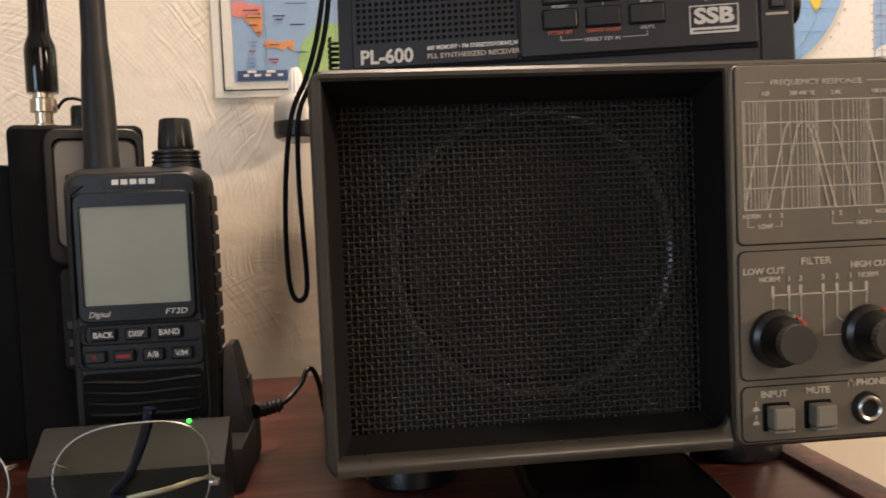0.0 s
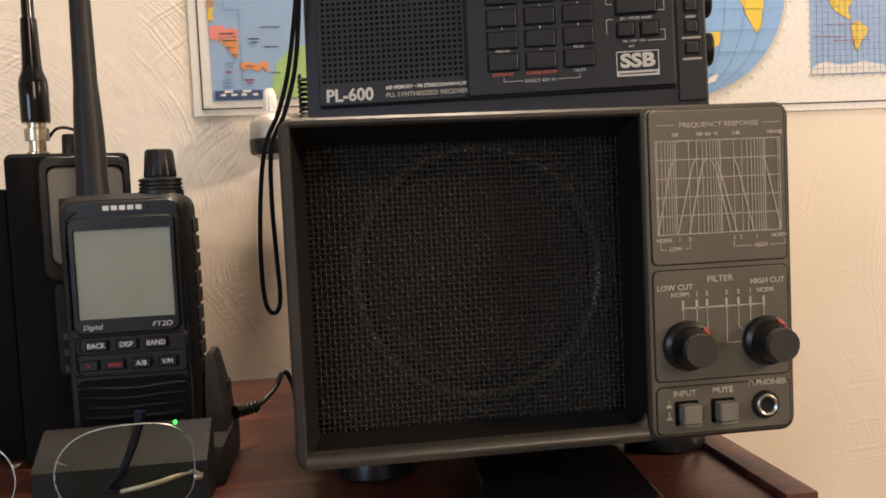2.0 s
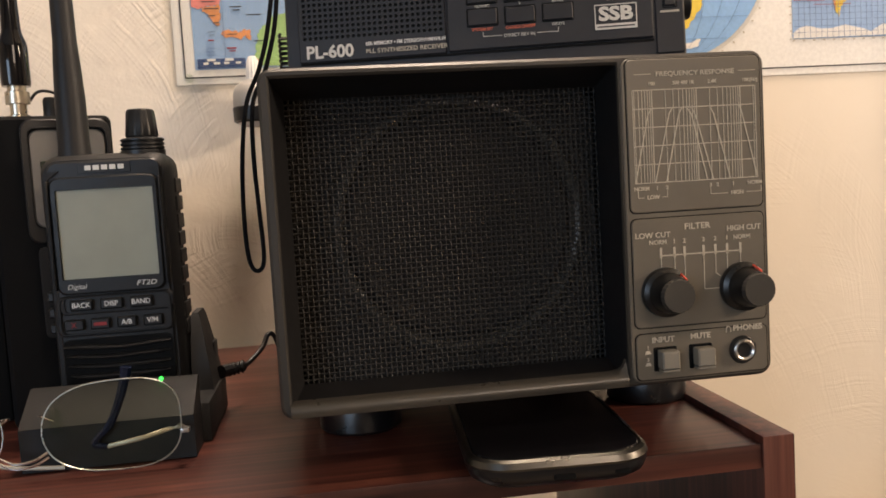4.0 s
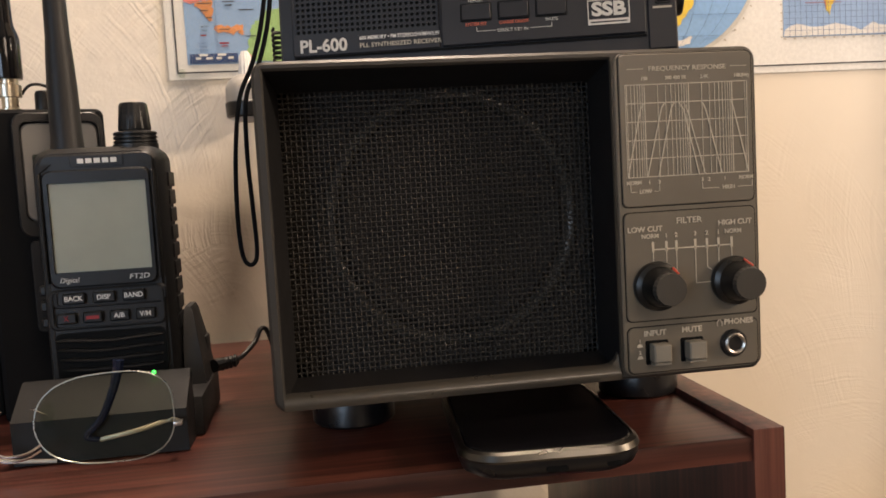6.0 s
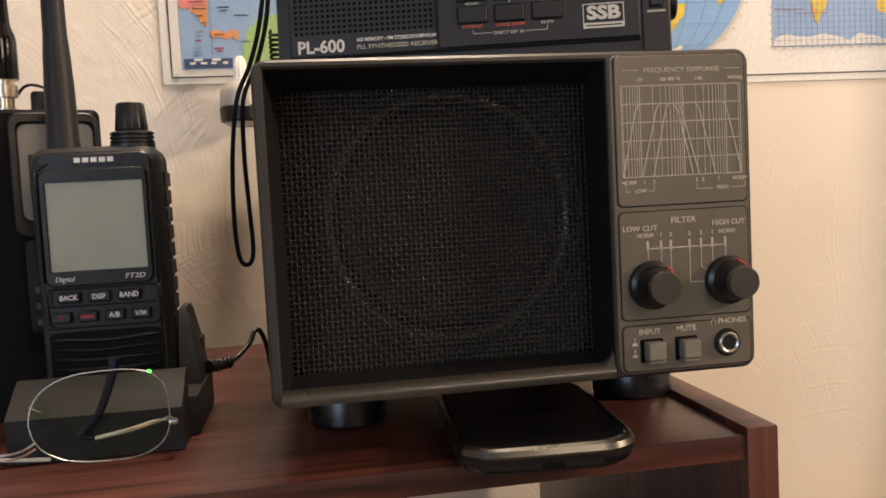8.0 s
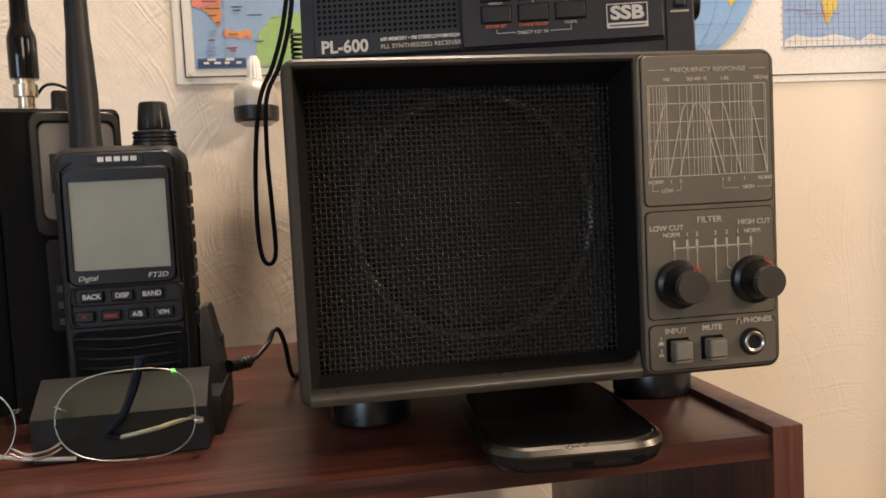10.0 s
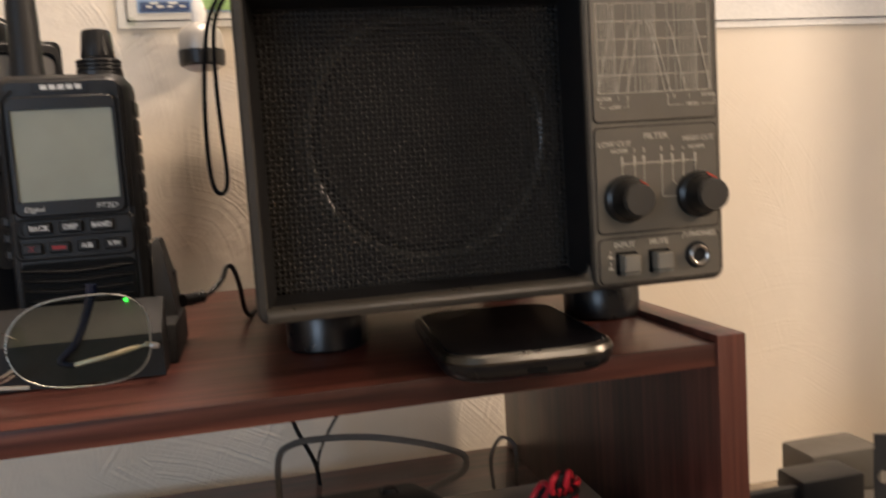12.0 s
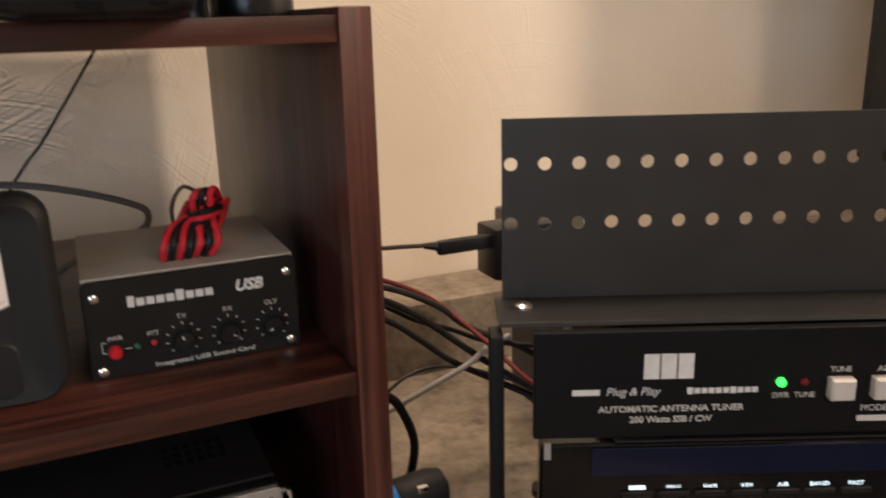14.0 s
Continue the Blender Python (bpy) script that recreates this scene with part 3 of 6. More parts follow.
    for s, x in (("NORM", 0.1655), ("1", 0.1722), ("2", 0.1765), ("3", 0.1955), ("2", 0.1985), ("1", 0.2055), ("NORM", 0.2150)):
        word(s, x, 1.2752, 0.00155)
    word("LOW", 0.1704, 1.2715, 0.0016), word("HIGH", 0.2071, 1.2715, 0.0016)
    word("FILTER", 0.1889, 1.2586, 0.0025, bold=0.00005, squeeze=1.1), word("LOW CUT", 0.1694, 1.2558, 0.0022, squeeze=1.05), word("HIGH CUT", 0.2094, 1.2566, 0.0022, squeeze=1.02)
    for s, x in (("NORM", 0.1715), ("1", 0.1786), ("2", 0.1830), ("3", 0.1914), ("2", 0.1966), ("1", 0.2018), ("NORM", 0.2084)):
        word(s, x, 1.2528, 0.0018)
    bm = B()
    for x in (0.1727, 0.1786, 0.1830, 0.1914, 0.1966, 0.2018, 0.2077):
        bar(bm, (x, 1.2462), (x, 1.2505), 0.0010, y)
    bar(bm, (0.1727, 1.2472), (0.2077, 1.2472), 0.0005, y)
    for pts in (((0.1727, 1.2470), (0.1727, 1.2400)), ((0.1786, 1.2470), (0.1786, 1.2390)), ((0.1830, 1.2470), (0.1830, 1.2355), (0.1815, 1.2340)), ((0.1914, 1.2470), (0.1914, 1.2320), (0.1985, 1.2320)),
                ((0.1966, 1.2470), (0.1966, 1.2385), (0.1985, 1.2370)), ((0.2018, 1.2470), (0.2018, 1.2400)), ((0.2077, 1.2470), (0.2077, 1.2400))):
        for a, b in zip(pts, pts[1:]):
            bar(bm, a, b, 0.00032, y)
    for z in (1.2072, 1.2022):
        loft(bm, [[(0.1640, y, z - 0.0007), (0.1668, y, z - 0.0007), (0.1661, y, z + 0.0007), (0.1647, y, z + 0.0007)], [(0.1640, y + 0.0001, z - 0.0007), (0.1668, y + 0.0001, z - 0.0007), (0.1661, y + 0.0001, z + 0.0007), (0.1647, y + 0.0001, z + 0.0007)]])
    part("filter_scale", bm, M_PRINT, panel, "printed filter scale")["kind"] = "stuff"
    word("1", 0.1654, 1.2092, 0.0014), word("2", 0.1654, 1.2042, 0.0014)
    word("INPUT", 0.1722, 1.2121, 0.0023, bold=0.00008, squeeze=1.06), word("MUTE", 0.1886, 1.2124, 0.0023, bold=0.00008, squeeze=1.06), word("PHONES", 0.2098, 1.2142, 0.0023, bold=0.00008, squeeze=1.06)
    bm = B()
    tube(bm, [(0.2002, y, 1.2128), (0.2002, y, 1.2143), (0.2012, y, 1.2154), (0.2022, y, 1.2143), (0.2022, y, 1.2128)], 0.0002, 5, 4)
    part("headphone_symbol", bm, M_PRINT, panel)
    # controls
    for x, ang in ((0.1738, 38), (0.2082, 20)):
        o = (x, SY - 0.0012, 1.2320)
        k = part("knob", lathe(B(), [(0.0103, 0), (0.0104, 0.0018), (0.0101, 0.0030), (0.0092, 0.0036), (0.0084, 0.0042), (0.0080, 0.0060), (0.0073, 0.0110), (0.0070, 0.0118)], o, "y", 48), M_KNOB, t, "black control knob with a red pointer")
        fl = []
        for h, sc in ((0.0116, 1.0), (0.0138, 1.0), (0.0146, 0.95)):
            fl.append([(o[0] + sc * (0.0068 + 0.00012 * math.cos(24 * a)) * math.cos(a), o[1] - h, o[2] + sc * (0.0068 + 0.00012 * math.cos(24 * a)) * math.sin(a)) for a in [2 * math.pi * i / 96 for i in range(96)]])
        part("grip", loft(B(), fl), M_CAP, k, "dark grey knob cap")
        d = Vector((math.sin(radians(ang)), 0, math.cos(radians(ang))))
        p0, p1 = Vector(o) + d * 0.0094 + Vector((0, -0.0037, 0)), Vector(o) + d * 0.0075 + Vector((0, -0.0112, 0))
        part("pointer", tube(B(), [p0, p1], 0.0005, 6, 1), M_REDLINE, k, "red pointer line")
    for x in (0.1732, 0.1888):
        w = part("switch_well", ring(B(), (x - 0.0055, x + 0.0050, 1.1988, 1.2092), (x - 0.0048, x + 0.0043, 1.1995, 1.2085), SY - 0.0016, SY - 0.0008, 0.0008, 0.0006), M_DARK, t)
        part("well_floor", box(B(), x - 0.0050, x + 0.0046, SY - 0.0013, SY - 0.0008, 1.1993, 1.2087), M_DARK, w)
        part("push_button", plate(B(), x - 0.0036, x + 0.0040, 1.2004, 1.2080, SY - 0.0068, SY - 0.001, 0.0006, 0.0006), M_GREYKEY, w, "grey push button")
        part("button_foot", plate(B(), x - 0.0034, x + 0.0040, 1.1991, 1.2001, SY - 0.0060, SY - 0.001, 0.0003, 0.0003), M_GREYKEY, w)
    o = (0.2072, SY - 0.0008, 1.2050)
    j = part("phones_jack", lathe(B(), [(0.0060, 0), (0.0060, 0.0010), (0.0054, 0.0018), (0.0046, 0.0018)], o, "y", 32), M_BLACK, t, "headphone jack with a chrome ring")
    part("jack_ring", lathe(B(), [(0.0047, 0.0012), (0.0046, 0.0026), (0.0040, 0.0031), (0.0032, 0.0026), (0.0031, -0.004)], o, "y", 32), M_STEEL, j, "chrome ring")
    part("jack_hole", lathe(B(), [(0.0032, 0.0006), (0.0001, 0.0006)], o, "y", 20), M_DARK, j)
    for x, y_ in ((0.0475, 0.390), (0.1965, 0.391), (0.0475, 0.550), (0.1965, 0.550)):
        part("foot", lathe(B(), [(0.0190, 0.0), (0.0202, 0.0014), (0.0204, 0.018), (0.0194, 0.0200), (0.0194, 0.0290)], (x, y_, SHELF), "z", 44), M_FOOT, t)
    return t


loudspeaker()


# ---- portable receiver standing on the loudspeaker ----
def receiver():
    yaw = -13.2
    t = thing("portable_radio", (0.0238, 0.3904, SZ1), "charcoal portable shortwave radio standing upright on the loudspeaker", "radio", yaw=yaw, lean=-4)
    Wd, Ht, Dp = 0.1867, 0.116, 0.033
    part("case", plate(B(), 0, Wd, 0, Ht, 0.0, Dp, 0.003, 0.0010), M_NAVY, t)
    part("left_plate", ring(B(), (0.0064, 0.0768, 0.0133, Ht - 0.004), (0.0080, 0.0757, 0.0235, Ht - 0.008), -0.0011, 0.0004, 0.0008, 0.0006), M_NAVY, t)
    n = 26
    px = (0.0757 - 0.0080) / n
    nz = int((Ht - 0.008 - 0.0235) / px)
    pz = (Ht - 0.008 - 0.0235) / nz
    part("speaker_grille", perforated(B(), 0.0080, 0.0235, px, pz, n, nz, px * 0.37, 0.0011, place=lambda x, y, z: (x, y - 0.0007, z)), M_NAVY, t, "square perforated speaker grille")
    part("grille_backing", box(B(), 0.0082, 0.0755, 0.0002 - 0.0004, 0.00005, 0.0237, Ht - 0.0082), M_DARK, t)
    part("seam", box(B(), 0.0070, 0.1720, -0.0009, 0.0003, 0.0122, 0.0131), M_DARK, t)
    kp = part("key_plate", plate(B(), 0.0776, 0.1722, 0.0136, Ht - 0.004, -0.0018, 0.0004, 0.001, 0.0006), M_NAVY, t)
    part("side_strip", plate(B(), 0.1732, Wd - 0.0006, 0.006, Ht - 0.004, -0.0010, 0.0004, 0.001, 0.0005), M_NAVY, t)
    y = -0.0020
    yl = -0.00125
    letters("PL-600", 0.0097, yl, 0.0177, 0.0058, M_PRINTB, t, "LEFT", bold=0.00022, squeeze=0.98)
    letters("600 MEMORY • FM STEREO/SW/MW/LW", 0.0385, yl, 0.0203, 0.0017, M_WHITE, t, "LEFT", squeeze=0.90, bold=0.00004)
    letters("PLL SYNTHESIZED RECEIVER", 0.0385, yl, 0.0168, 0.0020, M_PRINT, t, "LEFT", squeeze=1.08, bold=0.00004)
    keys = {0: ("", "0", ""), 1: ("7", "8", "9"), 2: ("4", "5", "6"), 3: ("1", "2", "3")}
    for row in range(7):
        for col in range(3):
            kx, kz = 0.0872 + 0.01745 * col, 0.0245 + 0.0103 * row
            part("key_surround", ring(B(), (kx - 0.0004, kx + 0.0143, kz - 0.0004, kz + 0.0082), (kx, kx + 0.0139, kz, kz + 0.0078), y - 0.0001, y + 0.0004, 0.0007, 0.0005, 0.0001), M_DARK, kp)
            part("key", plate(B(), kx + 0.0002, kx + 0.0137, kz + 0.0002, kz + 0.0076, y - 0.0009, y + 0.0004, 0.0006, 0.0003), M_KEY, kp)
            if row in keys and keys[row][col]:
                letters(keys[row][col], kx + 0.007, y, kz + 0.0091, 0.0011, M_PRINTB, kp)
    letters("MEMORY", 0.0942, y, 0.0336, 0.0012, M_PRINTB, kp), letters("ENTER", 0.1291, y, 0.0336, 0.0012, M_PRINTB, kp)
    letters("SYSTEM SET", 0.0940, y, 0.0228, 0.0014, M_ORANGE, kp, bold=0.00003, squeeze=0.95), letters("CHARGE ON/OFF", 0.1116, y, 0.0228, 0.0014, M_ORANGE, kp, bold=0.00003, squeeze=0.88), letters("DELETE", 0.1290, y, 0.0228, 0.0012, M_PRINTB, kp)
    letters("DIRECT KEY IN", 0.1110, y, 0.0192, 0.0015, M_PRINTB, kp, squeeze=1.0)
    bm = B()
    for a, b in (((0.0942, 0.0215), (0.0942, 0.0195)), ((0.0942, 0.0195), (0.1030, 0.0195)), ((0.1192, 0.0195), (0.1290, 0.0195)), ((0.1290, 0.0195), (0.1290, 0.0215)),
                 ((0.1420, 0.0450), (0.1450, 0.0450)), ((0.1420, 0.0450), (0.1420, 0.0385)), ((0.1635, 0.0480), (0.1680, 0.0480)), ((0.1680, 0.0480), (0.1680, 0.0640)), ((0.1420, 0.0520), (0.1450, 0.0520)), ((0.1420, 0.0520), (0.1420, 0.0600)),
                 ((0.1600, 0.0345), (0.1680, 0.0345)), ((0.1680, 0.0345), (0.1680, 0.0390)), ((0.1660, 0.0390), (0.1680, 0.0390)), ((0.1660, 0.0540), (0.1680, 0.0540))):
        bar(bm, a, b, 0.00022, y)
    part("bracket_lines", bm, M_PRINTB, kp)["kind"] = "stuff"
    for x0, x1, z0, z1 in ((0.1462, 0.1645, 0.0470, 0.0560), (0.1462, 0.1645, 0.0585, 0.0670), (0.1466, 0.1543, 0.0365, 0.0430), (0.1572, 0.1650, 0.0365, 0.0430), (0.1466, 0.1645, 0.072, 0.080), (0.1466, 0.1645, 0.085, 0.093)):
        part("button_surround", ring(B(), (x0 - 0.0005, x1 + 0.0005, z0 - 0.0005, z1 + 0.0005), (x0, x1, z0, z1), y - 0.0001, y + 0.0004, 0.0007, 0.0005, 0.0001), M_DARK, kp)
        part("band_button", plate(B(), x0 + 0.0002, x1 - 0.0002, z0 + 0.0002, z1 - 0.0002, y - 0.0012, y + 0.0004, 0.0006, 0.0005), M_KEY, kp)
    letters("SW - METER BAND", 0.1552, y, 0.0450, 0.0012, M_PRINTB, kp), letters("DOWN", 0.1553, y, 0.0573, 0.0011, M_PRINTB, kp)
    letters("FM - MW - LW", 0.1540, y, 0.0346, 0.0011, M_PRINTB, kp), letters("ATT", 0.1530, y, 0.0322, 0.0010, M_PRINTB, kp)
    badge = part("badge", ring(B(), (0.1457, 0.1648, 0.0185, 0.0300), (0.1461, 0.1644, 0.0210, 0.0296), y - 0.0002, y + 0.0002, 0.0002, 0.0001, 0.00005), M_PRINTB, kp)
    letters("SSB", 0.15525, y, 0.0254, 0.0060, M_PRINTB, kp, bold=0.00034, squeeze=1.22)
    bars([(0.1468, 0.1636, 0.0197, 0.0006)], y - 0.0003, M_KEY, kp)
    for z in (0.0268, 0.0365, 0.0462, 0.056):
        part("button_well", ring(B(), (0.1766, 0.1832, z - 0.0003, z + 0.0067), (0.1770, 0.1828, z + 0.0001, z + 0.0063), -0.0012, 0.0, 0.0008, 0.0006, 0.0001), M_DARK, t)
        part("side_button", plate(B(), 0.1772, 0.1824, z + 0.0005, z + 0.0057, -0.0020, 0.0, 0.0006, 0.0005), M_KEY, t)
    bars([(0.1755, 0.1840, 0.0250, 0.0009), (0.1755, 0.1840, 0.0346, 0.0009), (0.1777, 0.1820, 0.0442, 0.0010), (0.1777, 0.1820, 0.0540, 0.0010)], -0.00115, M_PRINT, t)
    for z in (0.0325, 0.0555):
        part("tuning_knob", lathe(B(), [(0.0078, -0.004), (0.0078, 0.004), (0.0072, 0.0048)], (Wd + 0.0005, 0.0155, z), "x", 32), M_RUBBER, t)
    return t


receiver()


# ---- handheld transceiver in its charging cradle ----
def handheld():
    t = thing("handheld_radio", (-0.064, 0.42, 1.180), "black handheld transceiver with a blank grey screen in its charger", "radio")
    Y = 0.404
    bm = B()
    loft(bm, [[(x, y, z) for x, z in rr(-0.0985 + i, -0.0366 - i, 1.1850 + i, 1.3070 - j, 0.008)] for y, i, j in ((Y + 0.0005, 0.0030, 0.0030), (Y + 0.0035, 0.0014, 0.0008), (Y + 0.010, 0.0006, 0.0), (Y + 0.022, 0.0, 0.001), (Y + 0.030, 0.0014, 0.004))])
    part("body", bm, M_BLACKM, t)
    part("faceplate", plate(B(), -0.0935, -0.0405, 1.1950, 1.3035, Y - 0.0008, Y + 0.002, 0.005, 0.0008), M_BLACK, t)
    part("screen_frame", ring(B(), (-0.0925, -0.0425, 1.2395, 1.2960), (-0.0899, -0.0450, 1.2468, 1.2899), Y - 0.0026, Y, 0.004, 0.0006, 0.0008), M_BLACK, t)
    part("screen", plate(B(), -0.0898, -0.0451, 1.2469, 1.2898, Y - 0.0012, Y, 0.0006, 0.0001), M_LCD, t, "blank grey liquid crystal screen")
    for x0, x1, z0, z1 in ((-0.0940, -0.0928, 1.2420, 1.2945), (-0.0422, -0.0408, 1.2420, 1.2945)):
        part("screen_cheek", plate(B(), x0, x1, z0, z1, Y - 0.0032, Y, 0.0005, 0.0005), M_BLACKM, t)
    for sx, x in ((1, -0.0935), (-1, -0.0413)):
        tri = [(x, 1.2945), (x, 1.2990), (x + sx * 0.0060, 1.2990)]
        part("shoulder", loft(B(), [[(px, Y - 0.0020, pz) for px, pz in tri], [(px, Y, pz) for px, pz in tri]]), M_BLACKM, t)
    part("key_tray", ring(B(), (-0.0945, -0.0405, 1.2190, 1.2388), (-0.0925, -0.0425, 1.2202, 1.2380), Y - 0.0022, Y, 0.0035, 0.003, 0.0007), M_BLACKM, t)
    part("logo_plate", plate(B(), -0.0790, -0.0545, 1.2972, 1.3026, Y - 0.0012, Y, 0.0006, 0.0002), M_BLACK, t)
    bars([(-0.0755 + k * 0.0038, -0.0727 + k * 0.0038, 1.3000, 0.0023) for k in range(5)], Y - 0.0016, M_WHITE, t, "logo")
    letters("Digital", -0.0880, Y - 0.0030, 1.2432, 0.0024, M_WHITE, t, "LEFT", shear=0.25)
    letters("FT2D", -0.0465, Y - 0.0030, 1.2432, 0.0024, M_WHITE, t, "RIGHT", shear=0.2, squeeze=1.2)
    for s, x, z, w, mat in (("BACK", -0.0825, 1.2342, 0.0105, M_WHITE), ("DISP", -0.0686, 1.2342, 0.0105, M_WHITE), ("BAND", -0.0547, 1.2342, 0.0105, M_WHITE),
                            ("X", -0.0866, 1.2247, 0.0092, M_RED), ("", -0.0745, 1.2247, 0.0092, M_RED), ("A/B", -0.0621, 1.2247, 0.0092, M_WHITE), ("V/M", -0.0499, 1.2247, 0.0092, M_WHITE)):
        k = part("key", plate(B(), x - w / 2, x + w / 2, z - 0.0027, z + 0.0027, Y - 0.0030, Y, 0.001, 0.0007), M_BLACK, t)
        if s:
            letters(s, x, Y - 0.0032, z, 0.0024, mat, k, squeeze=0.95, bold=0.00004)
        else:
            bars([(x - 0.003, x + 0.003, z, 0.0016)], Y - 0.0033, mat, k)
    part("key_rest", ring(B(), (-0.0930, -0.0395, 1.2295, 1.2390), (-0.0905, -0.0420, 1.2308, 1.2378), Y - 0.0016, Y, 0.003, 0.002, 0.0006), M_BLACKM, t)
    part("grille_floor", plate(B(), -0.0930, -0.0415, 1.1935, 1.2175, Y - 0.0011, Y, 0.003, 0.0002), M_DARK, t)
    for k in range(5):
        z = 1.2142 - 0.0047 * k
        loops = []
        for i in range(17):
            u = i / 16
            x = -0.0925 + 0.0008 * k + u * (0.0500 - 0.0012 * k)
            sag = -0.0012 * math.sin(math.pi * u) + 0.00022 * math.sin(9 * u + k)
            h = 0.0013 * min(1, 6 * u + 0.3, 6 * (1 - u) + 0.3)
            loops.append([(x, Y - 0.0009, z + sag - h), (x, Y - 0.0034, z + sag - 0.6 * h), (x, Y - 0.0040, z + sag), (x, Y - 0.0034, z + sag + 0.6 * h), (x, Y - 0.0009, z + sag + h)])
        part("grille_rib", loft(B(), loops), M_BLACKM, t)
    for k in range(9):
        z = 1.214 + 0.009 * k
        part("side_grip", plate(B(), -0.0374, -0.0362, z, z + 0.0074, Y + 0.012, Y + 0.028, 0.0008, 0.0006), M_RUBBER, t)
    for z in (1.2195, 1.2275, 1.2355):
        part("side_button", plate(B(), -0.1015, -0.0975, z, z + 0.005, Y + 0.009, Y + 0.020, 0.001, 0.0008), M_BLACK, t)
    part("antenna", lathe(B(), [(0.0080, 1.3030), (0.0078, 1.3080), (0.0074, 1.3120), (0.0071, 1.335), (0.0063, 1.3520), (0.0056, 1.3620), (0.0050, 1.40), (0.0045, 1.47), (0.0042, 1.475)], (-0.0835, 0.4185, 0), "z", 24), M_RUBBER, t)
    prof = [(0.0108, 1.3040), (0.0108, 1.3078)]
    for k in range(3):
        z = 1.3080 + 0.0020 * k
        prof += [(0.0096, z), (0.0105, z + 0.0005), (0.0105, z + 0.0013), (0.0096, z + 0.0018)]
    prof += [(0.0074, 1.3142), (0.0079, 1.3150), (0.0068, 1.3268), (0.0060, 1.3280)]
    fluted = lambda r, z, a: r * (1 + (0.018 * math.cos(14 * a) if z > 1.3145 else 0))
    loops = [[(-0.0508 + fluted(r, z, a) * math.cos(a), 0.4175 + fluted(r, z, a) * math.sin(a), z) for a in [2 * math.pi * i / 56 for i in range(56)]] for r, z in prof]
    part("dial_knob", loft(B(), loops), M_BLACK, t)
    c = thing("charging_cradle", (-0.064, 0.41, SHELF), "black desktop charging cradle with a green light", "charger")
    side = [(0.3640, 1.1660), (0.3635, 1.1855), (0.3650, 1.1868), (0.3830, 1.1990), (0.3860, 1.1990), (0.3860, 1.1760), (0.4420, 1.1760), (0.4420, 1.1660)]
    part("front_block", loft(B(), [[(x, y, z) for y, z in side] for x in (-0.1030, -0.1020, -0.0292, -0.0282)]), M_BLACKM, c)
    part("base", box(B(), -0.1050, -0.0240, 0.386, 0.452, SHELF, 1.1850, 0.002), M_BLACKM, c)
    part("back_wall", box(B(), -0.1020, -0.0270, 0.438, 0.452, 1.1850, 1.205, 0.0015), M_BLACKM, c)
    part("side_post", loft(B(), [[(x0, y0, z), (x1, y0, z), (x1, y1, z), (x0, y1, z)] for z, x0, x1, y0, y1 in ((1.1845, -0.0358, -0.0252, 0.412, 0.450), (1.205, -0.0358, -0.0282, 0.416, 0.449), (1.2205, -0.0358, -0.0312, 0.424, 0.446), (1.2232, -0.0353, -0.0322, 0.426, 0.444))]), M_BLACKM, c)
    part("light", lathe(B(), [(0.0010, 0), (0.0009, 0.0006), (0.0004, 0.0010)], (-0.0446, 0.3822, 1.1992), "y", 12), M_GREEN, c, "lit green light")
    cab = thing("charger_cable", (-0.005, 0.47, SHELF), "thin black charger cable with a ribbed plug", "cable")
    bm = tube(B(), [(-0.0240, 0.434, 1.1890), (-0.0140, 0.447, 1.1885)], (0.0036, 0.0030), 10, 1)
    for k in range(4):
        lathe(bm, [(0.0036, 0), (0.0036, 0.0012)], (-0.0205 + 0.002 * k, 0.4385 + 0.0022 * k, 1.1888), "x", 10)
    part("plug", bm, M_RUBBER, cab)
    part("cord", tube(B(), [(-0.0140, 0.447, 1.1885), (-0.0105, 0.454, 1.1895), (-0.0038, 0.462, 1.1955), (-0.0008, 0.466, 1.2015), (0.0024, 0.469, 1.2005), (0.0052, 0.474, 1.190), (0.0070, 0.482, 1.174), (0.0100, 0.50, SHELF + 0.0015), (0.0160, 0.54, SHELF + 0.0015)], 0.0014), M_CABLE, cab)


handheld()


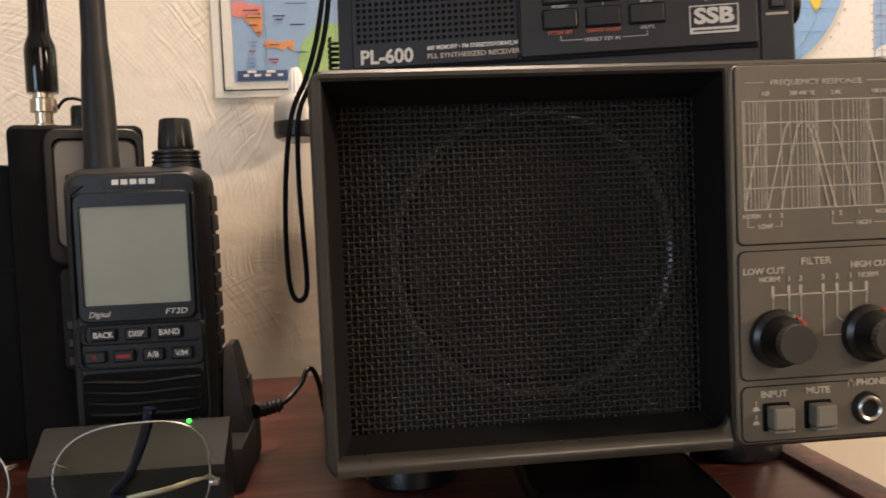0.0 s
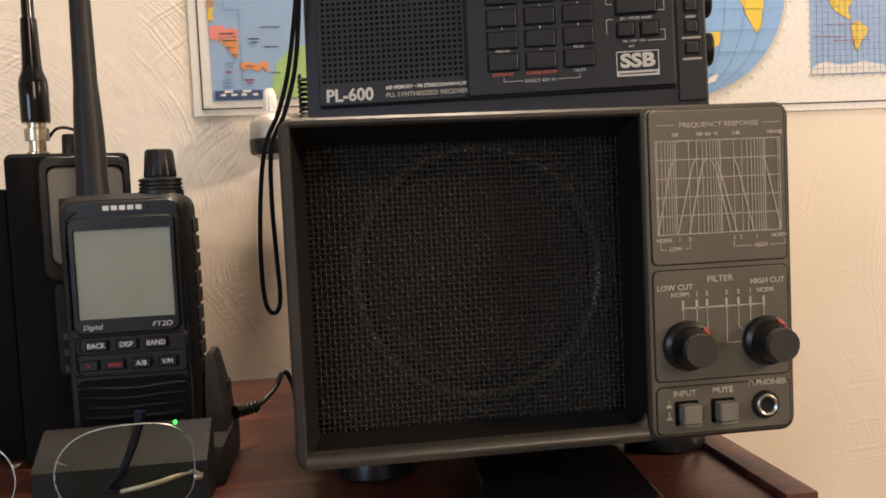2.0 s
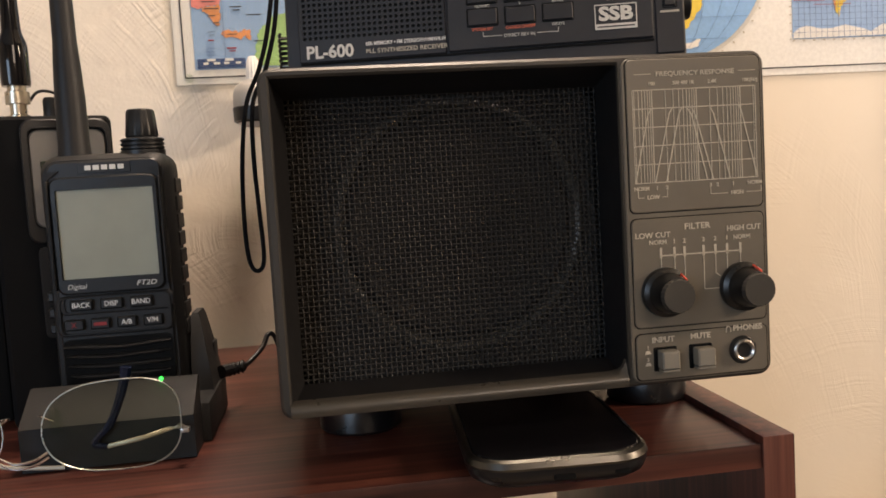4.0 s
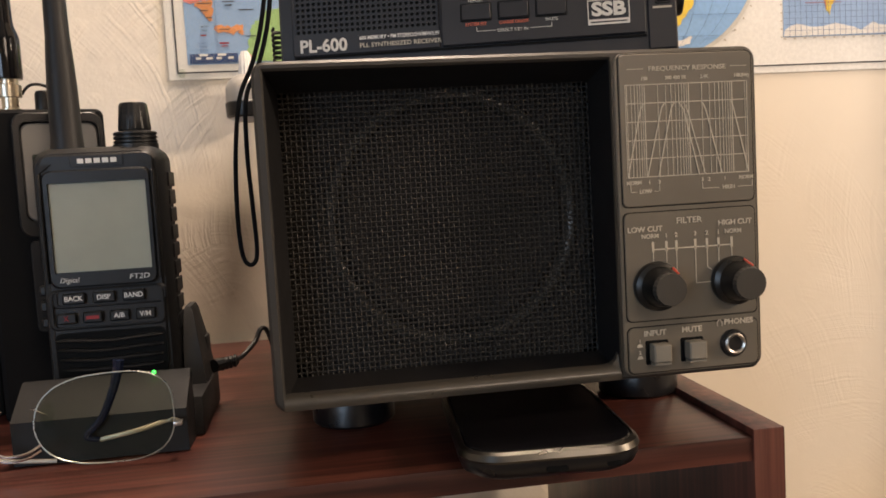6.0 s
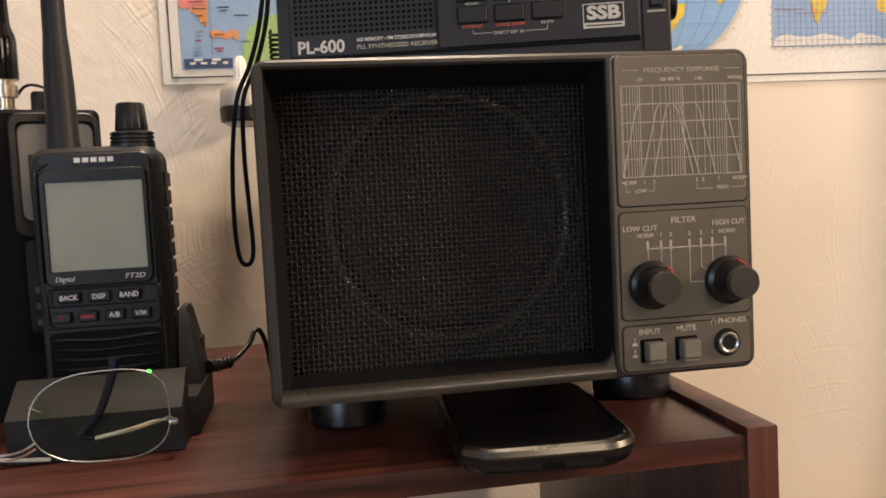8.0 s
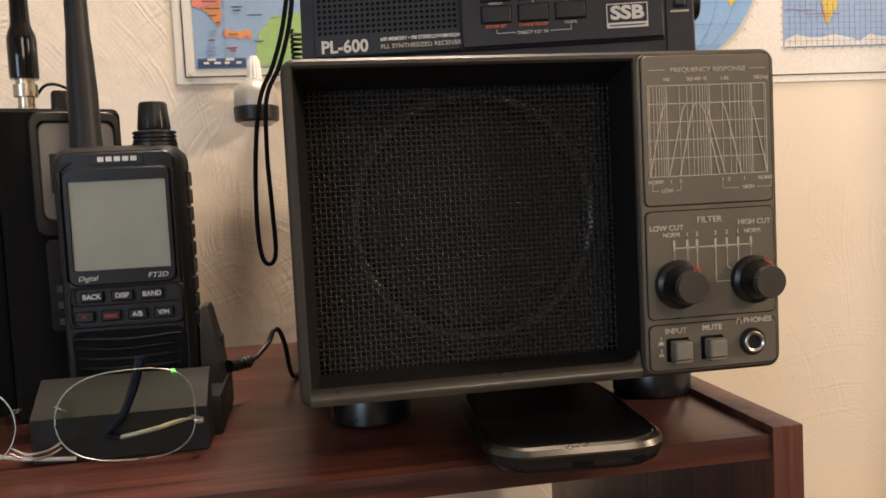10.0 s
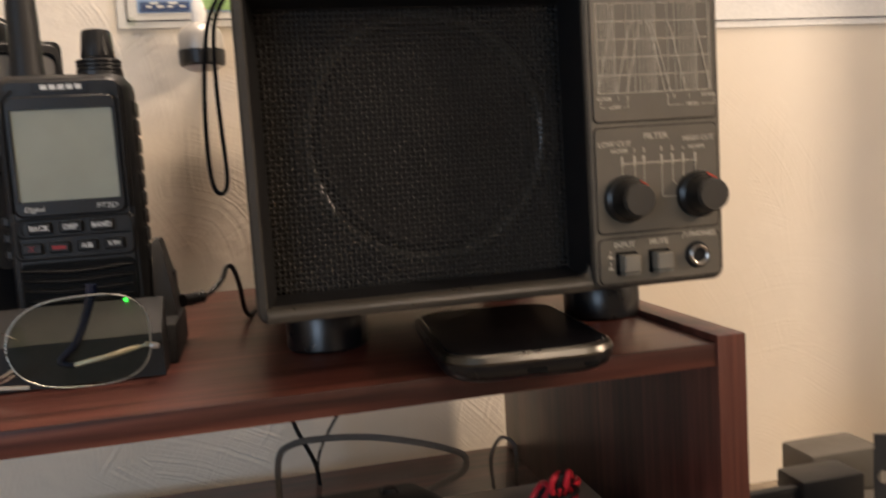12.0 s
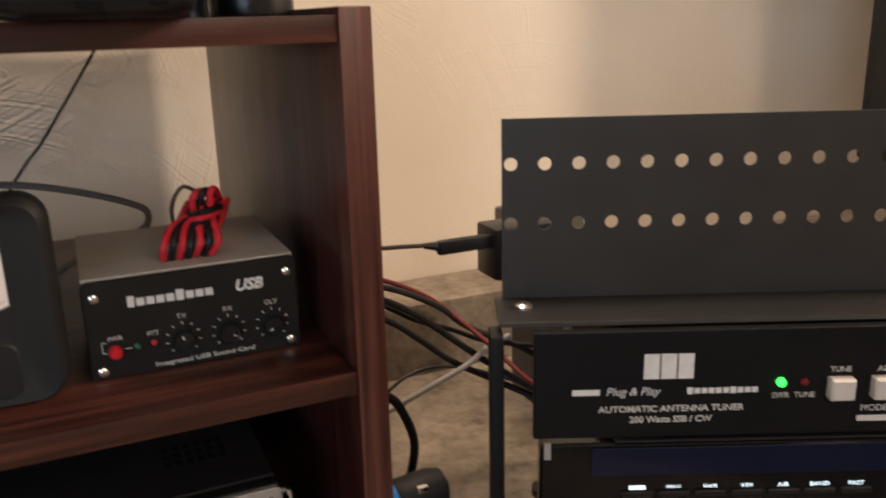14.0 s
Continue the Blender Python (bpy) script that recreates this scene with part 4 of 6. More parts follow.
def scanner():
    t = thing("scanner_radio", (-0.1205, 0.4460, SHELF), "older black handheld scanner with silver face and whip antenna", "radio", yaw=20)
    t.scale = (1.0, 1.0, 1.02)
    part("body", plate(B(), -0.0130, 0.0480, 0, 0.1620, 0, 0.038, 0.004, 0.002), M_CORD, t)
    part("face", plate(B(), 0.0062, 0.0440, 0.104, 0.1545, -0.0015, 0.001, 0.005, 0.0008), M_SILVERD, t, "silver face")
    part("display", plate(B(), 0.0110, 0.0395, 0.118, 0.1385, -0.0022, 0.0, 0.001, 0.0003), M_LCDD, t)
    part("keypad", plate(B(), 0.0062, 0.0440, 0.046, 0.094, -0.0020, 0.0, 0.003, 0.0004), M_BLACKM, t)
    part("shoulder", ring(B(), (0.0025, 0.0468, 0.096, 0.1600), (0.0058, 0.0444, 0.104, 0.1555), -0.0022, 0.001, 0.006, 0.004), M_BLACK, t)
    o = (0.0040, 0.0210, 0)
    part("connector", lathe(B(), [(0.0058, 0.1610), (0.0058, 0.1640), (0.0043, 0.1645), (0.0043, 0.1700), (0.0062, 0.1702), (0.0062, 0.1765), (0.0048, 0.1770), (0.0048, 0.1800)], o, "z", 24), M_BRASS, t, "brass bayonet connector")
    part("antenna", lathe(B(), [(0.0072, 0.1795), (0.0075, 0.1815), (0.0075, 0.2000), (0.0070, 0.2030), (0.0054, 0.2070), (0.0050, 0.2090), (0.0042, 0.2330), (0.0041, 0.2345), (0.0033, 0.2352), (0.0030, 0.2600), (0.0027, 0.305)], o, "z", 20), M_GLOSS, t)
    part("volume_knob", lathe(B(), [(0.0048, 0.1610), (0.0046, 0.1720), (0.0038, 0.1735)], (0.0205, 0.02, 0), "z", 20), M_BLACK, t)
    part("strap", tube(B(), [(0.009, 0.024, 0.171), (0.014, 0.020, 0.1765), (0.021, 0.02, 0.1765), (0.028, 0.022, 0.172), (0.031, 0.024, 0.161)], 0.0009, 6), M_CABLE, t)
    b = thing("battery_pack_box", (-0.19, 0.50, SHELF), "plain black upright equipment case beside the radios", "case")
    part("shell", box(B(), -0.245, -0.1405, 0.462, 0.56, SHELF, 1.3135, 0.003), M_DARK, b)
    part("seam", box(B(), -0.2452, -0.1403, 0.4612, 0.5608, 1.26, 1.2615), M_DARK, b)


scanner()


# ---- spectacles ----
def spectacles():
    t = thing("spectacles", (-0.095, 0.362, SHELF), "thin silver wire-framed reading glasses, folded on the shelf", "glasses")

    def outline(cx, mirror):
        pts = []
        for k in range(48):
            a = 2 * math.pi * k / 48
            ca, sa = math.cos(a), math.sin(a)
            x = 0.0290 * math.copysign(abs(ca) ** 0.72, ca) * mirror
            z = 0.0192 * math.copysign(abs(sa) ** 0.80, sa) + (0.0022 * ca if sa > 0 else -0.0015 * ca)
            pts.append(Vector((cx + x, 0.352 + 0.10 * (z + 0.0192), 1.1868 + z)))
        return pts

    for cx, mirror in ((-0.0610, 1), (-0.1345, -1)):
        pts = outline(cx, mirror)
        rim = B()
        rows = []
        mid = sum(pts, Vector()) / len(pts)
        for i, p in enumerate(pts):
            out = (p - mid).normalized()
            rows.append([p + 0.00034 * (math.cos(a) * out + math.sin(a) * Vector((0, 1, 0))) for a in [k * math.pi / 3 for k in range(6)]])
        loft(rim, rows + [rows[0]], False, False)
        bmesh.ops.remove_doubles(rim, verts=rim.verts, dist=1e-6)
        r = part("rim", rim, M_STEEL, t, "thin silver rim")
        part("lens", loft(B(), [[p + Vector((0, -0.0007, 0)) for p in pts], [p + Vector((0, 0.0007, 0)) for p in pts]]), M_LENS, r, "clear lens")
        nx = cx - 0.0285 * mirror
        part("nose_pad", lathe(B(), [(0.0001, -0.0012), (0.0030, -0.0008), (0.0036, 0), (0.0030, 0.0008), (0.0001, 0.0012)], (nx + 0.0035 * mirror, 0.3600, 1.1890), "y", 16, Matrix.Rotation(radians(35 * mirror), 3, "Z") @ Matrix.Diagonal((0.8, 1, 1.7))), M_LENS, r, "clear nose pad")
        part("pad_arm", tube(B(), [(nx, 0.3545, 1.1930), (nx - 0.002 * mirror, 0.358, 1.1925), (nx + 0.003 * mirror, 0.3590, 1.1895)], 0.0004, 6), M_CHROME, r)
    part("bridge", tube(B(), [(-0.0880, 0.3535, 1.1775), (-0.0935, 0.3520, 1.1748), (-0.1015, 0.3520, 1.1742), (-0.1080, 0.3535, 1.1770)], 0.0006, 6), M_CHROME, t)
    part("bridge", tube(B(), [(-0.0875, 0.3530, 1.1755), (-0.0935, 0.3515, 1.1728), (-0.1015, 0.3515, 1.1722), (-0.1085, 0.3530, 1.1750)], 0.0006, 6), M_CHROME, t)
    part("hinge", box(B(), -0.0325, -0.0288, 0.3525, 0.3565, 1.1805, 1.1825, 0.0004), M_STEEL, t)
    arm = part("temple", tube(B(), [(-0.0300, 0.3560, 1.1815), (-0.036, 0.3640, 1.1806), (-0.050, 0.3605, 1.1780), (-0.0655, 0.3608, 1.1755)], 0.0011, 8, flat=0.5), M_TEMPLE, t, "silver temple arm")
    part("temple_tip", tube(B(), [(-0.0655, 0.3608, 1.1755), (-0.0710, 0.3612, 1.1775), (-0.0640, 0.3615, 1.1850), (-0.0590, 0.3620, 1.1960), (-0.0560, 0.3625, 1.2055), (-0.0552, 0.3625, 1.2100)], (0.0012, 0.0026), 8), M_BLUEARM, arm, "dark blue temple tip")
    part("temple", tube(B(), [(-0.1640, 0.3560, 1.1815), (-0.160, 0.3680, 1.1806), (-0.146, 0.3655, 1.1780), (-0.1100, 0.3630, 1.1700), (-0.085, 0.3632, 1.1672)], 0.0010, 8, flat=0.5), M_TEMPLE, t, "silver temple arm")


spectacles()


# ---- phone pushed under the loudspeaker ----
def phone():
    t = thing("mobile_phone", (0.1230, 0.351, SHELF), "black rounded mobile phone with a chrome edge under the loudspeaker", "phone", yaw=-4)
    x0, x1, y0, y1 = -0.0355, 0.0370, -0.0735, 0.0345
    L = lambda i, z: [(x, y, z) for x, y in rr(x0 + i, x1 - i, y0 + i, y1 - i, 0.0165 - i * 0.5, 8)]
    part("body", loft(B(), [L(0.0100, 0.0), L(0.0050, 0.0006), L(0.0018, 0.0028), L(0.0005, 0.0060), L(0.0004, 0.0080)]), M_FOOT, t)
    part("bezel", loft(B(), [L(0.0004, 0.0080), L(0.0, 0.0090), L(0.0008, 0.0112), L(0.0024, 0.0120), L(0.0030, 0.0116)], False, True), M_GUN, t, "polished chrome edge")
    part("glass", loft(B(), [L(0.0030, 0.0115), L(0.0036, 0.0122)]), M_GLOSS, t, "black glass front")
    part("port", plate(B(), -0.0035, 0.0050, 0.0034, 0.0058, y0 + 0.0002, y0 + 0.005, 0.001, 0.0002), M_DARK, t)
    part("speaker_slot", plate(B(), 0.0200, 0.0260, 0.0040, 0.0056, y0 + 0.0004, y0 + 0.005, 0.0006, 0.0001), M_DARK, t)


phone()


# ---- hanging strap, coil and chrome-topped lamp beside the loudspeaker ----
def strap_and_lamp():
    s = thing("carrying_strap", (0.0022, 0.4005, 1.2434), "thin black wrist strap looping down beside the loudspeaker", "strap")
    part("loop", tube(B(), [(0.0240, 0.3870, 1.4300), (0.0225, 0.3870, 1.400), (0.0168, 0.3880, 1.3630), (0.0105, 0.3920, 1.3420), (0.0030, 0.3960, 1.3260), (-0.0010, 0.3980, 1.3000), (-0.0025, 0.3990, 1.2700), (-0.0015, 0.4000, 1.2500), (0.0022, 0.4005, 1.2448), (0.0055, 0.4000, 1.2510),
                           (0.0050, 0.3990, 1.2750), (0.0044, 0.3980, 1.3000), (0.0060, 0.3965, 1.3260), (0.0135, 0.3930, 1.3420), (0.0200, 0.3890, 1.3650), (0.0236, 0.3872, 1.40), (0.0245, 0.3868, 1.43)], 0.0011, 8), M_CORD, s)
    c = thing("coiled_lead", (0.0300, 0.43, SZ1), "small black coiled lead with a chrome plug on the loudspeaker", "cable")
    pts = [(0.0215 + 0.0028 * math.cos(2.1 * k), 0.4250 + 0.0028 * math.sin(2.1 * k), 1.3440 + 0.00085 * k) for k in range(24)]
    part("coil", tube(B(), pts, 0.0008, 6, 3), M_CABLE, c)
    part("plug", box(B(), 0.0155, 0.0320, 0.4180, 0.4330, SZ1, 1.3440, 0.0012), M_CHROME, c, "bright chrome plug")
    l = thing("reflector_lamp", (-0.0095, WALL_Y, 1.350), "small silver dome lamp with a dark rim fixed to the wall", "lamp")
    o = (-0.0098, 0.6400, 0)
    part("dome", lathe(B(), [(0.0167, 1.3496), (0.0168, 1.3513), (0.0163, 1.3604), (0.0143, 1.3656), (0.0097, 1.3690), (0.0063, 1.3707)], o, "z", 32), M_SILVER, l, "silver dome")
    part("rim", lathe(B(), [(0.0149, 1.3378), (0.0169, 1.3393), (0.0174, 1.3490), (0.0167, 1.3499)], o, "z", 32), M_BLACK, l, "dark rim")
    part("diffuser", lathe(B(), [(0.0001, 1.3341), (0.0103, 1.3351), (0.0149, 1.3381)], o, "z", 32), M_PAPER, l, "pale diffuser")
    prof = [(0.0055, 1.3705), (0.0053, 1.3742), (0.0043, 1.3845), (0.0025, 1.3885)]
    loops = [[(o[0] + r * (1 + 0.06 * math.cos(12 * a)) * math.cos(a), o[1] + r * (1 + 0.06 * math.cos(12 * a)) * math.sin(a), z) for a in [2 * math.pi * k / 48 for k in range(48)]] for r, z in prof]
    part("ridged_cap", loft(B(), loops), M_PAPER, l, "ridged white cap")
    part("bracket", box(B(), -0.0138, -0.0058, 0.6530, WALL_Y, 1.3520, 1.3590, 0.0008), M_STEEL, l)


strap_and_lamp()


# ---- maps on the wall ----
def flat(name, pts, y, mat, parent):
    return part(name, loft(B(), [[(x, y, z) for x, z in pts], [(x, y + 0.00025, z) for x, z in pts]]), mat, parent)


def wavy(pts, n=5, jag=0.0012, seed=1):
    """Coastline: a closed outline roughened between its corners."""
    rnd = random.Random(seed)
    out = []
    for (x0, z0), (x1, z1) in zip(pts, pts[1:] + pts[:1]):
        for k in range(n):
            u = k / n
            j = jag if k else 0
            out.append((x0 + (x1 - x0) * u + rnd.uniform(-j, j), z0 + (z1 - z0) * u + rnd.uniform(-j, j)))
    return out


def regional_map():
    t = thing("regional_map", (0.06, WALL_Y, 1.3685), "laminated coloured map of a coastal region pinned to the wall", "map")
    y = WALL_Y - 0.0016
    part("sheet", plate(B(), -0.0705, 0.225, 1.3715, 1.72, y, WALL_Y - 0.0008, 0.0005, 0.0001), M_PAPER, t)
    part("sleeve", plate(B(), -0.0762, 0.228, 1.3672, 1.725, y - 0.0016, y - 0.0014, 0.002, 0.0001), M_SLEEVE, t, "clear plastic sleeve")
    bm = B()
    for a, b in (((-0.0635, 1.377), (0.22, 1.377)), ((-0.0635, 1.377), (-0.0635, 1.715))):
        bar(bm, a, b, 0.0011, y - 0.0006)
    part("border_line", bm, M_INK, t)
    part("sea", plate(B(), -0.0555, 0.215, 1.3830, 1.71, y - 0.0004, y, 0.0003, 0.0001), M_OCEAN, t, "pale blue sea")
    Z = y - 0.0008
    flat("land", wavy([(-0.0550, 1.4420), (-0.0480, 1.4420), (-0.0420, 1.4395), (-0.0330, 1.4395), (-0.0335, 1.4330), (-0.0400, 1.4320), (-0.0490, 1.4300), (-0.0550, 1.4320)], seed=2), Z, M_LANDP, t)
    flat("land", wavy([(-0.0490, 1.4310), (-0.0400, 1.4320), (-0.0335, 1.4330), (-0.0335, 1.4210), (-0.0360, 1.4160), (-0.0410, 1.4220), (-0.0450, 1.4270)], seed=3), Z, M_LANDO, t)
    flat("land", wavy([(-0.0330, 1.4135), (-0.0250, 1.4125), (-0.0200, 1.4110), (-0.0170, 1.4130), (-0.0110, 1.4125), (-0.0105, 1.4055), (-0.0135, 1.4060), (-0.0150, 1.4085), (-0.0190, 1.4050), (-0.0320, 1.4085)], seed=4), Z, M_LANDO, t)
    flat("land", wavy([(-0.0555, 1.4710), (-0.0480, 1.4700), (-0.0500, 1.4590), (-0.0555, 1.4540)], seed=5), Z, M_LANDB, t)
    flat("land", wavy([(-0.0555, 1.4540), (-0.0510, 1.4560), (-0.0515, 1.4470), (-0.0555, 1.4440)], seed=6), Z, M_LANDY, t)
    flat("land", wavy([(-0.0100, 1.3850), (0.215, 1.3850), (0.215, 1.45), (0.10, 1.44), (0.040, 1.426), (0.0100, 1.4240), (0.0020, 1.4190), (-0.0060, 1.4090), (-0.0070, 1.3960)], 8, 0.0015, 7), Z, M_LANDG, t)
    flat("land", wavy([(-0.0150, 1.3840), (-0.0040, 1.3840), (-0.0060, 1.3890), (-0.0120, 1.3895)], seed=8), Z - 0.0003, M_LANDP, t)
    part("scale_band", plate(B(), -0.0535, -0.0165, 1.3838, 1.3912, Z - 0.0002, Z + 0.0002, 0.0002, 0.0001), M_NAVYINK, t)
    bars([(-0.0460, -0.0395, 1.3902, 0.0018), (-0.0320, -0.0255, 1.3902, 0.0018), (-0.0490, -0.0450, 1.3876, 0.0018), (-0.0410, -0.0360, 1.3876, 0.0018), (-0.0330, -0.0290, 1.3876, 0.0018), (-0.0240, -0.0200, 1.3876, 0.0018)], Z - 0.0006, M_PAPER, t)
    bm = B()
    for a, b in (((-0.0315, 1.3915), (-0.0315, 1.4540)), ((-0.0315, 1.4540), (-0.0430, 1.4540)), ((-0.0430, 1.4540), (-0.0430, 1.4700)), ((0.0205, 1.39), (0.0205, 1.46))):
        bar(bm, a, b, 0.0003, Z - 0.0006)
    part("boundary_line", bm, M_GRIDINK, t)
    letters("COSTA", -0.0405, Z - 0.0008, 1.4120, 0.0013, M_INK, t), letters("RICA", -0.0405, Z - 0.0008, 1.4092, 0.0013, M_INK, t)
    for k, s in enumerate(("NORTH", "PACIFIC", "OCEAN")):
        letters(s, -0.0425, Z - 0.0008, 1.3992 - 0.0026 * k, 0.0014, M_GRIDINK, t)
    bars([(-0.0470, -0.0360, 1.4355, 0.0008), (-0.0450, -0.0340, 1.4300, 0.0008), (-0.0430, -0.0370, 1.4245, 0.0008), (-0.0385, -0.0345, 1.4190, 0.0008), (-0.0255, -0.0165, 1.4310, 0.0009), (-0.0235, -0.0180, 1.4285, 0.0008), (-0.0160, 0.0000, 1.4400, 0.0006), (-0.0130, -0.0020, 1.4245, 0.0008),
          (-0.0290, -0.0215, 1.4098, 0.0007), (-0.0090, -0.0015, 1.4040, 0.0007)], Z - 0.0006, M_INK, t)
    bars([(-0.0300, -0.0225, 1.3990, 0.0012), (-0.0285, -0.0235, 1.3968, 0.0008), (-0.0440, -0.0395, 1.4055, 0.0010)], Z - 0.0006, M_RED, t)
    part("pin", lathe(B(), [(0.0034, 0), (0.0034, 0.0012), (0.0022, 0.0024), (0.0005, 0.0026)], (-0.0605, y - 0.0016, 1.3765), "y", 20), M_LENS, t, "clear plastic pin")


regional_map()


def world_chart():
    t = thing("world_chart", (0.45, WALL_Y, 1.3595), "white wall chart with a round globe map and a world map", "map")
    y = WALL_Y - 0.0012
    part("sheet", plate(B(), 0.232, 0.86, 1.3595, 1.76, y, WALL_Y - 0.0006, 0.0005, 0.0001), M_PAPER, t)
    part("border_line", bar(B(), (0.236, 1.3660), (0.856, 1.3660), 0.0011, y - 0.0004), M_INK, t)
    cx, cz, R = 0.3380, 1.4660, 0.0910
    disc = lambda r, n=96: [(cx + r * math.cos(2 * math.pi * k / n), cz + r * math.sin(2 * math.pi * k / n)) for k in range(n)]
    flat("globe_rim", disc(R + 0.0034), y - 0.0004, M_PRINTB, t)
    g = flat("globe", disc(R), y - 0.0008, M_OCEAN2, t)
    Z = y - 0.0012
    for k, pts in enumerate(([(0.3560, 1.4700), (0.3640, 1.4560), (0.3720, 1.4580), (0.3800, 1.4660), (0.3830, 1.4800), (0.3700, 1.5000), (0.3500, 1.4900)], [(0.3800, 1.4680), (0.3900, 1.4500), (0.4010, 1.4270), (0.4060, 1.4310), (0.4090, 1.4500), (0.4080, 1.4700), (0.3950, 1.4900)],
                             [(0.3300, 1.4200), (0.3520, 1.4260), (0.3690, 1.4290), (0.3680, 1.4200), (0.3620, 1.4120), (0.3540, 1.4020), (0.3400, 1.3990)], [(0.29, 1.44), (0.335, 1.45), (0.345, 1.44), (0.33, 1.425), (0.30, 1.42)], [(0.28, 1.50), (0.33, 1.53), (0.37, 1.52), (0.34, 1.505), (0.30, 1.49)])):
        flat("land", wavy(pts, 4, 0.0008, 20 + k), Z, M_LANDY, t)
    flat("ice", wavy([(0.3350, 1.3870), (0.3560, 1.3900), (0.3660, 1.3935), (0.3640, 1.3870), (0.3560, 1.3850), (0.3400, 1.3845)], 4, 0.0006, 31), Z, M_PAPER, t)
    bm = B()
    for k in range(9):
        zz = cz - R + R * 2 * (k + 1) / 10
        h = math.sqrt(R * R - (zz - cz) ** 2)
        bar(bm, (cx - h, zz), (cx + h, zz), 0.00018, Z - 0.0003)
        pts = [(cx + (k - 4) / 5 * R * math.cos(a), cz + R * math.sin(a)) for a in [math.pi * (i / 24 - 0.5) for i in range(25)]]
        for a, b in zip(pts, pts[1:]):
            bar(bm, a, b, 0.00018, Z - 0.0003)
    part("graticule", bm, M_GRIDINK, t)["kind"] = "stuff"
    for k in range(48):
        a = 2 * math.pi * k / 48
        d = Vector((math.cos(a), math.sin(a)))
        part("tick_label", bar(B(), (cx + d.x * (R + 0.0048), cz + d.y * (R + 0.0048)), (cx + d.x * (R + 0.0066), cz + d.y * (R + 0.0066)), 0.0011, y - 0.0005), M_PRINT, t)
    x0, x1, z0, z1 = 0.4520, 0.70, 1.3900, 1.56
    part("sea", plate(B(), x0, x1, z0, z1, y - 0.0006, y - 0.0001, 0.0002, 0.0001), M_OCEAN, t, "blue sea")
    Z = y - 0.0010
    ice = [(x0, z0 + 0.0005), (x1, z0 + 0.0005)] + [(x1 - (x1 - x0) * k / 20, z0 + 0.008 + 0.004 * math.sin(2.1 * k) + (0.004 if k % 7 == 3 else 0)) for k in range(20)] + [(x0, z0 + 0.005)]
    flat("ice", wavy(ice, 2, 0.0012, 41), Z, M_PAPER, t)
    for k, (pts, mat) in enumerate((([(0.4905, 1.4330), (0.4960, 1.4360), (0.5060, 1.4290), (0.5030, 1.4220), (0.4980, 1.4170), (0.4960, 1.4080), (0.4930, 1.4120), (0.4930, 1.4220), (0.4900, 1.4280)], M_LANDY), ([(0.4720, 1.4480), (0.4780, 1.4420), (0.4850, 1.4390), (0.4900, 1.4360), (0.4870, 1.4460), (0.4930, 1.4560), (0.4800, 1.4660), (0.4650, 1.4650)], M_LANDY),
                                    ([(0.5400, 1.4600), (0.5700, 1.4620), (0.5760, 1.4450), (0.5640, 1.4180), (0.5560, 1.4200), (0.5540, 1.4420), (0.5420, 1.4470)], M_LANDY), ([(0.4890, 1.4280), (0.4930, 1.4220), (0.4930, 1.4130), (0.4915, 1.4200)], M_LANDO))):
        flat("land", wavy(pts, 4, 0.0007, 50 + k), Z, mat, t)
    bm = B()
    for k in range(1, 46):
        bar(bm, (x0 + (x1 - x0) * k / 46, z0), (x0 + (x1 - x0) * k / 46, z1), 0.0002, Z - 0.0004)
    for k in range(1, 32):
        bar(bm, (x0, z0 + (z1 - z0) * k / 32), (x1, z0 + (z1 - z0) * k / 32), 0.0002, Z - 0.0004)
    part("graticule", bm, M_GRIDINK, t)["kind"] = "stuff"
    bars([(x0 + 0.013, x0 + 0.03, 1.4225, 0.0004), (x0 + 0.013, x0 + 0.045, 1.4330, 0.0004), (x0 + 0.001, x0 + 0.013, 1.4230, 0.0004), (x0 + 0.02, x0 + 0.055, 1.4190, 0.0004)], Z - 0.0007, M_RED, t, "zone_line")
    for k in range(24):
        part("tick_label", bar(B(), (x0 - 0.0026, z0 + 0.007 * k), (x0 - 0.0010, z0 + 0.007 * k), 0.0010, y - 0.0004), M_PRINT, t)
        part("tick_label", bar(B(), (x0 + 0.0095 * k, z0 - 0.0014), (x0 + 0.0022 + 0.0095 * k, z0 - 0.0014), 0.0009, y - 0.0004), M_PRINT, t)


world_chart()


# ---- middle bay of the shelf unit ----
MID = 1.0098


